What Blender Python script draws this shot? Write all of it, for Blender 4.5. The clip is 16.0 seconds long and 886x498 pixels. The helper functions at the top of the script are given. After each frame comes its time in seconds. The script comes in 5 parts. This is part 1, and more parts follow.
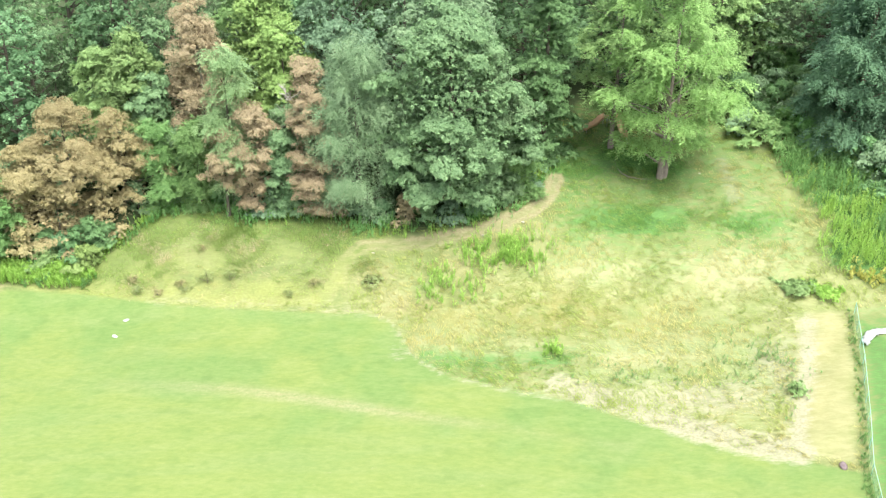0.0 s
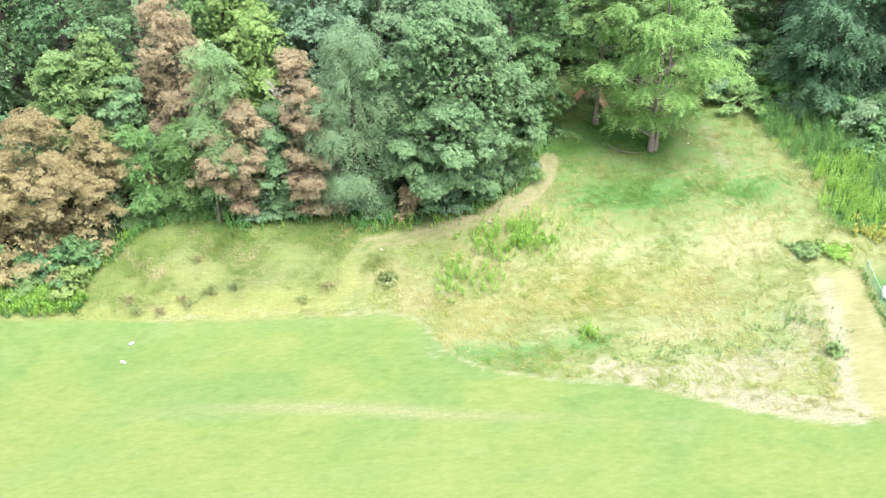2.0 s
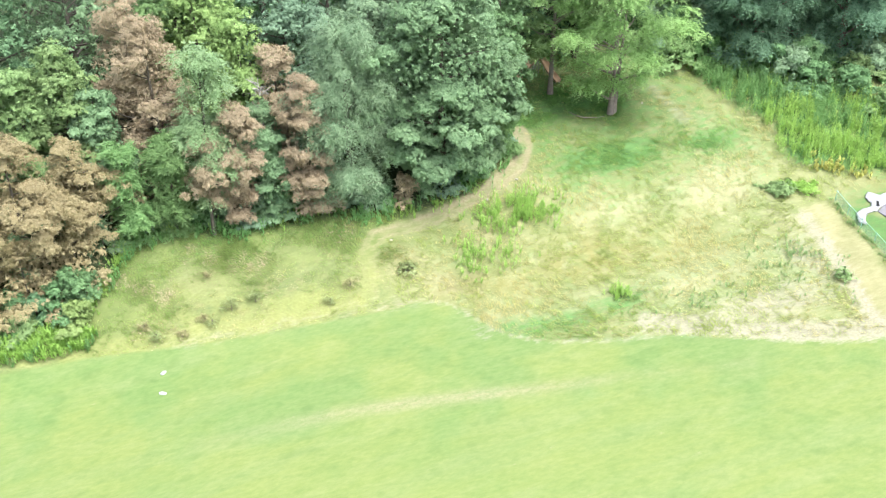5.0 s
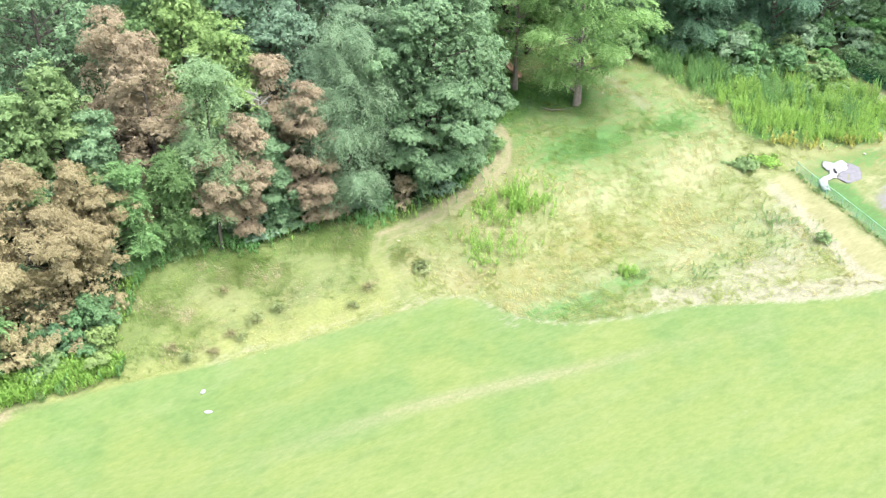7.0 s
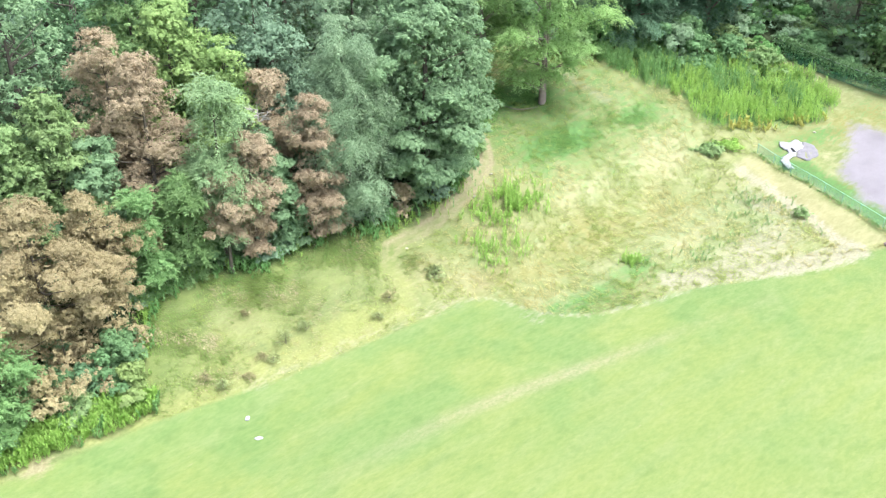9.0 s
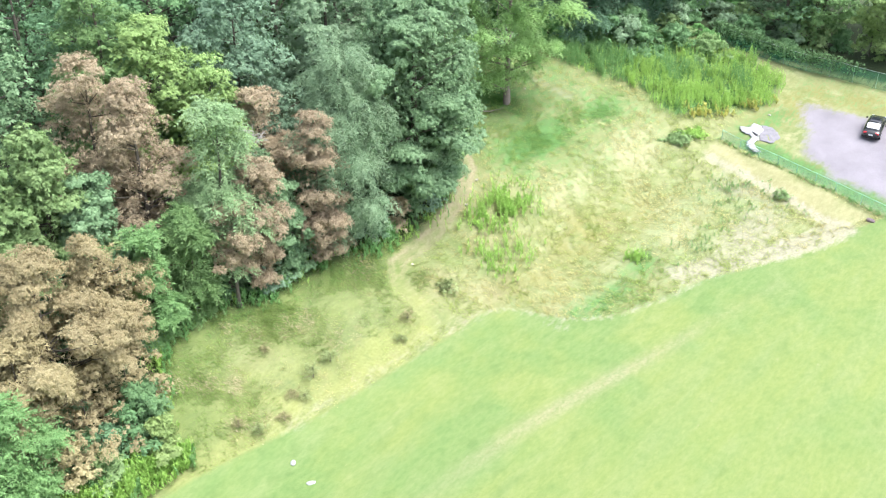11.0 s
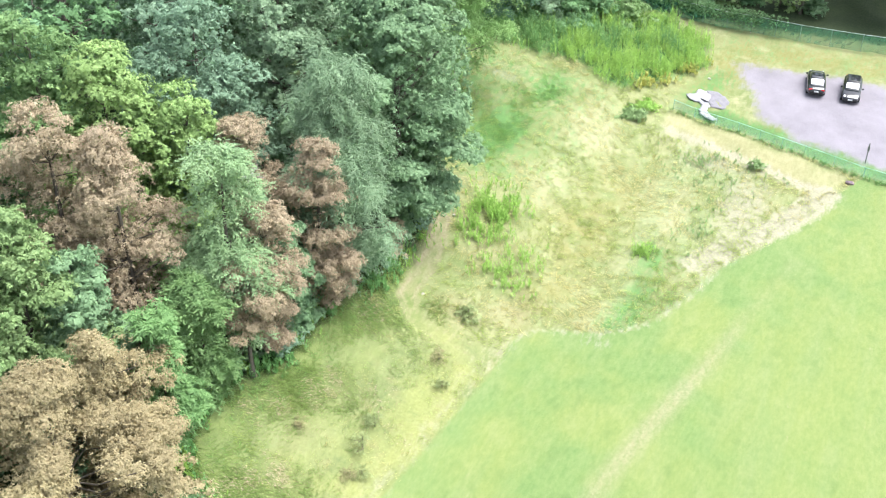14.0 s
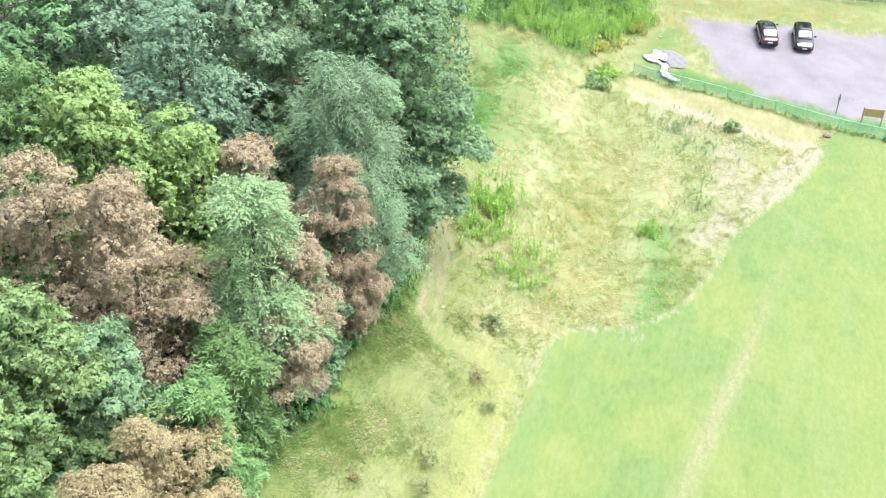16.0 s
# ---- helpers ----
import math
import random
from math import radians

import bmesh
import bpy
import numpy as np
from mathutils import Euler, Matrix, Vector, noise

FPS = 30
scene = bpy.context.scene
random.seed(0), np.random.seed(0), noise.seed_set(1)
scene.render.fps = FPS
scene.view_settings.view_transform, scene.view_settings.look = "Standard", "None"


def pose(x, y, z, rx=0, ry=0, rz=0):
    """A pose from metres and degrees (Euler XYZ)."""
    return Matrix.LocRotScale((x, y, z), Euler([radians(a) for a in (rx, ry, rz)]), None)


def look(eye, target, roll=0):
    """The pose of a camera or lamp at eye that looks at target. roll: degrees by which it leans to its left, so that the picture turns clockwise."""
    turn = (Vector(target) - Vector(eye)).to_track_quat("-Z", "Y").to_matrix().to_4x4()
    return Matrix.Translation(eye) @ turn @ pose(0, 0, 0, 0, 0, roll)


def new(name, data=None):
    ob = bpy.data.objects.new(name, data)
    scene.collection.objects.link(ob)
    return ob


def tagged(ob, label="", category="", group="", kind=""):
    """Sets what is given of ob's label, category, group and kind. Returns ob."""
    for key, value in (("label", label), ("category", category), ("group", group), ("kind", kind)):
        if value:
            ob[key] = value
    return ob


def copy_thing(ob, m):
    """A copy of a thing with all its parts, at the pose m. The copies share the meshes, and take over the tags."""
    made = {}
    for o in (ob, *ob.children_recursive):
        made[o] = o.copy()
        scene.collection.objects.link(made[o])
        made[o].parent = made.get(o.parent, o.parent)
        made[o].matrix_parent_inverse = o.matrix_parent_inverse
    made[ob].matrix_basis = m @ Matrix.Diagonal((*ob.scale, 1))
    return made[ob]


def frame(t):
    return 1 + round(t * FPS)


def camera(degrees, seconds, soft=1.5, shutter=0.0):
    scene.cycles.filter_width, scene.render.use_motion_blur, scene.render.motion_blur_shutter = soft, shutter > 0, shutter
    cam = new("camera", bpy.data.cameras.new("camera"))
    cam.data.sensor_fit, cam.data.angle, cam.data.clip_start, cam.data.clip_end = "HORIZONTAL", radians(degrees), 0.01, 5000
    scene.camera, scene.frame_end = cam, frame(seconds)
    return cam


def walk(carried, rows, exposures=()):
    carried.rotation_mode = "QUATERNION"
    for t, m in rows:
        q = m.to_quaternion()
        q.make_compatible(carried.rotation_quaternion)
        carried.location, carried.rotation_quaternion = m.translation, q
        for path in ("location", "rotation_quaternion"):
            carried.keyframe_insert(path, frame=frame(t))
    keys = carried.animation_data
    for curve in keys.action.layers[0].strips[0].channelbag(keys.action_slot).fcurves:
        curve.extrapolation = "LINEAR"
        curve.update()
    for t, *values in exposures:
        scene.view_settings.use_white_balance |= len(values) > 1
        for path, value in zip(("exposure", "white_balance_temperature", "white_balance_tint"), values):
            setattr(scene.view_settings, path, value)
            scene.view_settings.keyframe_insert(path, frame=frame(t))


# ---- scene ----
cam = camera(47.7, 16.0, soft=1.15)
METRES, EYE, TILT, LEAN, TURN = 95.0, 43.0, -29.63, -0.27, 0.0
ROWS = [
    (0.0, 0.0, 0.0, 0.0, 0.0, 0.0, -0.0),
    (0.5, -0.0299, 0.0089, 0.0029, -1.74, -0.22, 1.1),
    (1.0, -0.0595, 0.0174, 0.0063, -3.65, -0.61, 2.3),
    (1.5, -0.089, 0.026, 0.01, -5.57, -1.0, 3.43),
    (2.0, -0.1182, 0.0346, 0.0136, -7.53, -1.43, 4.56),
    (2.5, -0.1475, 0.0432, 0.0163, -9.58, -1.79, 5.74),
    (3.0, -0.1774, 0.0521, 0.0193, -11.66, -2.18, 6.93),
    (3.5, -0.207, 0.0607, 0.0227, -13.74, -2.55, 8.12),
    (4.0, -0.2366, 0.0692, 0.0261, -15.88, -2.95, 9.3),
    (6.5, -0.3863, 0.112, 0.0475, -26.78, -4.89, 14.78),
    (7.0, -0.415, 0.1236, 0.0532, -29.0, -5.26, 15.78),
    (7.5, -0.4425, 0.1369, 0.0597, -31.21, -5.67, 16.76),
    (8.0, -0.4686, 0.1523, 0.0673, -33.48, -6.15, 17.75),
    (8.5, -0.493, 0.1698, 0.0763, -35.75, -6.73, 18.69),
    (9.0, -0.5155, 0.1895, 0.0863, -38.06, -7.41, 19.66),
    (11.5, -0.581, 0.3145, 0.1522, -49.93, -12.26, 23.73),
    (12.0, -0.5839, 0.3418, 0.168, -52.29, -13.65, 24.29),
    (12.5, -0.5843, 0.3692, 0.1832, -54.68, -15.02, 24.89),
    (13.0, -0.5825, 0.3963, 0.1986, -57.01, -16.51, 25.49),
    (13.5, -0.5786, 0.4238, 0.214, -59.47, -18.07, 26.04),
    (14.0, -0.5732, 0.4507, 0.2291, -61.9, -19.73, 26.55),
    (14.5, -0.5661, 0.4769, 0.2442, -64.39, -21.46, 27.11),
    (15.0, -0.5594, 0.5034, 0.2588, -67.05, -23.35, 27.73),
    (15.5, -0.5531, 0.5292, 0.2737, -69.85, -25.4, 28.32),
    (16.0, -0.5465, 0.5564, 0.2886, -72.91, -27.58, 28.82),
]
walk(cam, [(t, pose(0, 0, EYE, TILT, LEAN, TURN) @ pose(METRES * x, METRES * y, METRES * z, 90 + pitch, roll, yaw)) for t, x, y, z, yaw, pitch, roll in ROWS],
     exposures=[(0.0, 1.56, 6860, 2), (1.5, 1.56, 6680, 4), (3.0, 1.56, 6490, 7), (6.5, 1.56, 6340, 10), (9.0, 1.56, 6270, 10), (12.5, 1.56, 6240, 11), (16.0, 1.56, 6310, 10)])

# ---- world, sun, exposure ----
SUN_EL, SUN_AZ = 66.0, 150.0        # elevation; azimuth clockwise from +y
world = bpy.data.worlds.new("hazy_sky")
scene.world = world
world.use_nodes = True
wn, wl = world.node_tree.nodes, world.node_tree.links
sky = wn.new("ShaderNodeTexSky")
sky.sky_type, sky.sun_disc = 'NISHITA', False
sky.sun_elevation, sky.sun_rotation = radians(SUN_EL), radians(SUN_AZ)
sky.air_density, sky.dust_density, sky.ozone_density = 1.2, 4.0, 1.0
cloud = wn.new("ShaderNodeHueSaturation")
cloud.inputs["Saturation"].default_value = 0.5
wl.new(sky.outputs["Color"], cloud.inputs["Color"])
wl.new(cloud.outputs["Color"], wn["Background"].inputs["Color"])
wn["Background"].inputs["Strength"].default_value = 0.152
sun = new("sun", bpy.data.lights.new("sun", 'SUN'))
sun.data.energy, sun.data.angle, sun.data.color = 2.4, radians(45), (1.0, 0.98, 0.93)
_d = Vector((math.sin(radians(SUN_AZ)) * math.cos(radians(SUN_EL)), math.cos(radians(SUN_AZ)) * math.cos(radians(SUN_EL)), math.sin(radians(SUN_EL))))
sun.matrix_world = look(_d * 200, (0, 0, 0))


# ---- materials ----
def material(name, rough=0.8, metal=0.0):
    m = bpy.data.materials.new(name)
    m.use_nodes = True
    b = m.node_tree.nodes["Principled BSDF"]
    b.inputs["Roughness"].default_value, b.inputs["Metallic"].default_value = rough, metal
    b.inputs["Specular IOR Level"].default_value = 0.3
    return m, m.node_tree.nodes, m.node_tree.links, b


def noise_node(n, l, scale, detail=4.0, coord="Object", rough=0.6, stretch=None):
    tc = n.new("ShaderNodeTexCoord")
    t = n.new("ShaderNodeTexNoise")
    t.inputs["Scale"].default_value, t.inputs["Detail"].default_value, t.inputs["Roughness"].default_value = scale, detail, rough
    if stretch:
        mp = n.new("ShaderNodeMapping")
        mp.inputs["Scale"].default_value, mp.inputs["Rotation"].default_value = stretch[0], (0, 0, radians(stretch[1]))
        l.new(tc.outputs[coord], mp.inputs["Vector"])
        l.new(mp.outputs["Vector"], t.inputs["Vector"])
    else:
        l.new(tc.outputs[coord], t.inputs["Vector"])
    return t.outputs["Fac"]


def ramp(n, l, fac, *stops):
    r = n.new("ShaderNodeValToRGB")
    while len(r.color_ramp.elements) < len(stops):
        r.color_ramp.elements.new(0.5)
    for e, (p, c) in zip(r.color_ramp.elements, stops):
        e.position, e.color = p, (*c, 1)
    l.new(fac, r.inputs["Fac"])
    return r.outputs["Color"]


def mix(n, l, fac, a, b, mode="MIX"):
    m = n.new("ShaderNodeMix")
    m.data_type, m.blend_type = 'RGBA', mode
    for socket, v in ((m.inputs["Factor"], fac), (m.inputs["A"], a), (m.inputs["B"], b)):
        if isinstance(v, (int, float)):
            socket.default_value = v
        elif isinstance(v, tuple):
            socket.default_value = (*v, 1)
        else:
            l.new(v, socket)
    return m.outputs["Result"]


def calc(n, l, op, a, b=0.0, clamp=False):
    m = n.new("ShaderNodeMath")
    m.operation, m.use_clamp = op, clamp
    for socket, v in zip(m.inputs, (a, b)):
        if isinstance(v, (int, float)):
            socket.default_value = v
        else:
            l.new(v, socket)
    return m.outputs["Value"]


def relief(n, l, b, fac, strength, distance):
    u = n.new("ShaderNodeBump")
    u.inputs["Strength"].default_value, u.inputs["Distance"].default_value = strength, distance
    l.new(fac, u.inputs["Height"])
    l.new(u.outputs["Normal"], b.inputs["Normal"])


def leaf_material(name, dark, mid, light, see_through=0.32):
    """Foliage: every leaf its own shade, and drifts of tone a few metres wide."""
    if mid[1] > mid[0]:
        dark, mid, light = [(0.965 * q[0], q[1], q[2]) for q in (dark, mid, light)]
    m, n, l, b = material(name, 0.55)
    b.inputs["Specular IOR Level"].default_value = 0.16
    isl = n.new("ShaderNodeNewGeometry").outputs["Random Per Island"]
    c = ramp(n, l, isl, (0.0, tuple(0.5 * a + 0.5 * q for a, q in zip(dark, mid))), (0.5, mid), (1.0, tuple(0.5 * a + 0.5 * q for a, q in zip(light, mid))))
    drift = noise_node(n, l, 0.55, 3)
    c2 = mix(n, l, calc(n, l, 'MULTIPLY', calc(n, l, 'SUBTRACT', drift, 0.35, True), 1.4, True), c, light)
    spray = noise_node(n, l, 1.7, 2)
    c2 = mix(n, l, calc(n, l, 'MULTIPLY', calc(n, l, 'SUBTRACT', 0.48, spray, True), 2.0, True), c2, dark)
    own = n.new("ShaderNodeObjectInfo").outputs["Random"]
    hs = n.new("ShaderNodeHueSaturation")
    l.new(calc(n, l, 'ADD', calc(n, l, 'MULTIPLY', own, 0.014), 0.493), hs.inputs["Hue"])
    l.new(calc(n, l, 'ADD', calc(n, l, 'MULTIPLY', own, 0.24), 0.88), hs.inputs["Value"])
    l.new(c2, hs.inputs["Color"])
    l.new(hs.outputs["Color"], b.inputs["Base Color"])
    t = n.new("ShaderNodeBsdfTranslucent")
    l.new(hs.outputs["Color"], t.inputs["Color"])
    x = n.new("ShaderNodeMixShader")
    x.inputs[0].default_value = see_through
    l.new(b.outputs[0], x.inputs[1])
    l.new(t.outputs[0], x.inputs[2])
    l.new(x.outputs[0], n["Material Output"].inputs["Surface"])
    return m


def plain(name, colour, rough=0.6, metal=0.0, vary=0.25, scale=6.0, bump=0.0):
    """A surface with blotches and fine grain round one base colour."""
    m, n, l, b = material(name, rough, metal)
    f = noise_node(n, l, scale, 6)
    g = noise_node(n, l, scale * 9, 3)
    lo, hi = tuple(c * (1 - vary) for c in colour), tuple(min(1, c * (1 + vary)) for c in colour)
    c = mix(n, l, 0.35, ramp(n, l, f, (0.3, lo), (0.7, hi)), ramp(n, l, g, (0.3, lo), (0.7, hi)))
    l.new(c, b.inputs["Base Color"])
    if bump:
        relief(n, l, b, g, 0.6, bump)
    return m


BARK = plain("bark", (0.095, 0.083, 0.068), 0.95, vary=0.45, scale=3, bump=0.04)
BARK_PALE = plain("pale_bark", (0.22, 0.18, 0.17), 0.95, vary=0.4, scale=3, bump=0.04)
BARK_RED = plain("reddish_bark", (0.15, 0.095, 0.088), 0.95, vary=0.4, scale=3, bump=0.04)
BARK_GREY = plain("bleached_dead_wood", (0.36, 0.34, 0.32), 0.95, vary=0.3, scale=3, bump=0.02)
OAK = leaf_material("oak_leaves", (0.098, 0.165, 0.085), (0.152, 0.238, 0.123), (0.254, 0.358, 0.196))
WILLOW = leaf_material("willow_leaves", (0.120, 0.196, 0.112), (0.190, 0.285, 0.165), (0.300, 0.405, 0.250))
PALE = leaf_material("pale_birch_leaves", (0.172, 0.278, 0.138), (0.253, 0.384, 0.193), (0.384, 0.518, 0.275))
BIRCH = leaf_material("birch_leaves", (0.125, 0.208, 0.080), (0.196, 0.300, 0.118), (0.315, 0.420, 0.188))
LIME = leaf_material("yellow_green_leaves", (0.152, 0.224, 0.080), (0.224, 0.318, 0.112), (0.335, 0.440, 0.165))
MAPLE = leaf_material("maple_leaves", (0.165, 0.265, 0.098), (0.245, 0.372, 0.140), (0.360, 0.490, 0.200), 0.45)
OLIVE = leaf_material("olive_leaves", (0.145, 0.175, 0.074), (0.222, 0.258, 0.112), (0.320, 0.360, 0.168))
DULL = leaf_material("dull_brown_leaves", (0.150, 0.138, 0.068), (0.230, 0.212, 0.108), (0.330, 0.305, 0.168))
FRESH = leaf_material("fresh_green_leaves", (0.108, 0.200, 0.076), (0.164, 0.284, 0.108), (0.255, 0.390, 0.162))
GREEN = leaf_material("green_leaves", (0.086, 0.162, 0.074), (0.132, 0.240, 0.105), (0.215, 0.352, 0.160))
BLUEGREEN = leaf_material("blue_green_leaves", (0.112, 0.185, 0.118), (0.165, 0.256, 0.165), (0.262, 0.370, 0.245))
DARK = leaf_material("dark_leaves", (0.084, 0.155, 0.080), (0.125, 0.226, 0.115), (0.205, 0.330, 0.175))
SPRUCE = leaf_material("spruce_needles", (0.070, 0.142, 0.088), (0.112, 0.205, 0.125), (0.188, 0.305, 0.185))
BROWN = leaf_material("withered_leaves", (0.215, 0.178, 0.094), (0.338, 0.290, 0.158), (0.470, 0.424, 0.250))
RUSSET = leaf_material("russet_withered_leaves", (0.226, 0.176, 0.114), (0.342, 0.277, 0.184), (0.472, 0.400, 0.284))
WEED = leaf_material("weed_leaves", (0.178, 0.310, 0.066), (0.280, 0.455, 0.104), (0.420, 0.590, 0.165), 0.5)
FERN = leaf_material("dark_weed_leaves", (0.094, 0.21, 0.068), (0.152, 0.305, 0.10), (0.245, 0.41, 0.15), 0.4)
WEED_YELLOW = leaf_material("yellow_weed_leaves", (0.24, 0.26, 0.06), (0.36, 0.36, 0.10), (0.47, 0.43, 0.15), 0.3)
STRAW = leaf_material("dry_grass", (0.285, 0.270, 0.108), (0.400, 0.384, 0.158), (0.520, 0.500, 0.228), 0.5)
BLADE_LUSH = leaf_material("lush_grass_blades", (0.092, 0.195, 0.050), (0.147, 0.275, 0.072), (0.221, 0.360, 0.108), 0.45)
SHAG = leaf_material("shaggy_grass_blades", (0.125, 0.195, 0.055), (0.190, 0.275, 0.078), (0.270, 0.365, 0.115), 0.5)
BLADE = leaf_material("green_grass", (0.185, 0.238, 0.062), (0.270, 0.330, 0.090), (0.365, 0.425, 0.132), 0.5)


# ---- the lie of the land ----
def soft_step(v, w):
    return w * np.logaddexp(0, np.asarray(v, float) / w)


def land(x, y):
    """Height of the ground: a level field, a bank to the wood, a slow rise to the car park."""
    bank = (0.5 + 0.5 * np.tanh((x - 6) / 3)) * (0.5 - 0.5 * np.tanh((x - 36) / 4)) * (0.5 * np.exp(-((y - 71) / 4.0) ** 2) - 0.2 * (1 + np.tanh((y - 80) / 3)))
    return (bank - 0.29 + 0.30 * (soft_step(y - 65.5, 1.5) - 0.6 * soft_step(y - 84, 2) - 0.4 * soft_step(y - 130, 6))
            + 0.089 * (soft_step(x - 20, 2) - soft_step(x - 120, 6)) - 0.056 * (soft_step(-x - 10, 4) - soft_step(-x - 90, 6)))


def to_line(x, y, pts):
    """Distance from points to a broken line."""
    d = np.full(np.shape(x), 1e9)
    for (ax, ay), (bx, by) in zip(pts, pts[1:]):
        ux, uy = bx - ax, by - ay
        s = np.clip(((x - ax) * ux + (y - ay) * uy) / (ux * ux + uy * uy), 0, 1)
        d = np.minimum(d, np.hypot(x - ax - s * ux, y - ay - s * uy))
    return d


def inside(x, y, pts):
    """True where points lie inside an outline."""
    hit = np.zeros(np.shape(x), bool)
    for (ax, ay), (bx, by) in zip(pts, pts[1:] + pts[:1]):
        if ay != by:
            hit ^= ((ay > y) != (by > y)) & (x < (bx - ax) * (y - ay) / (by - ay) + ax)
    return hit


def region(x, y, pts, soft=0.6):
    """1 inside an outline, 0 outside, with a soft edge."""
    d = to_line(x, y, pts + pts[:1]) * np.where(inside(x, y, pts), 1, -1)
    return np.clip(0.5 + d / (2 * soft), 0, 1)


LAWN_EDGE = [(-80, 74), (-36.5, 69.6), (-28.5, 68.5), (-21.5, 67), (-15.5, 66.2), (-9, 65.5), (-5.8, 65.5), (-4, 64.7), (-3, 62.8), (-2.1, 60.4), (-1, 58.9),
             (0.5, 57.8), (4, 56.4), (8, 55.2), (12.2, 53.1), (18, 50.6), (23.5, 48.4), (26.7, 47), (27.5, 40), (29, 20), (35, -60)]
WOOD_EDGE = [(-80, 76), (-37, 72.3), (-28, 72.8), (-24.5, 77.2), (-20, 77.6), (-17, 76), (-10.5, 76.1), (-6.7, 74.6), (-3, 74.2), (1, 74.8), (5.8, 76.8), (8.8, 80.5), (10.5, 88), (14, 95), (24, 96), (30, 87), (36, 82), (46, 76), (51, 70), (52, 60), (53, 40), (60, -40)]
PATH = [(10.4, 81.5), (9.7, 79.3), (8.1, 77.1), (5.3, 75.5), (2.9, 74.5), (-0.9, 73.4), (-4, 73), (-6.3, 72.8), (-7.7, 71.6), (-8.3, 69), (-7.8, 66)]
LOT = [(43.4, 61.0), (40, 59.4), (37, 57.9), (33.8, 57.0), (31.0, 53.4), (29.5, 49.4), (28.6, 45), (28.4, 40), (29, 30), (30, -20), (60, -20), (46, 30), (43.6, 42), (43.2, 47), (43.8, 52), (43, 56.5)]
WEEDS = [(30.6, 84), (30.9, 79), (32.2, 75.9), (32.6, 73.3), (30.8, 70.6), (33.2, 68), (37, 66), (41, 63.6), (46, 64.5), (48, 69), (42, 75), (38, 80), (35, 86)]
SCAR = [(-24, 57.9), (-19.3, 57.2), (-15, 56.6), (-11, 55.7), (-7.2, 54.7), (-3.3, 53.7), (0.8, 52.8), (5, 51.9), (12, 50.2)]
TRACK = [(27.9, 64.6), (31.0, 64.4), (29.5, 58.5), (27.5, 52), (26.0, 48.2), (22.9, 49.9), (24.4, 53.6), (26.4, 58.6)]


def beyond(x, y, line):
    """Signed distance: positive on the wood's side of a line that runs from west to east."""
    yy = np.interp(x, [p[0] for p in line], [p[1] for p in line])
    return to_line(x, y, line) * np.where(y > yy, 1, -1)


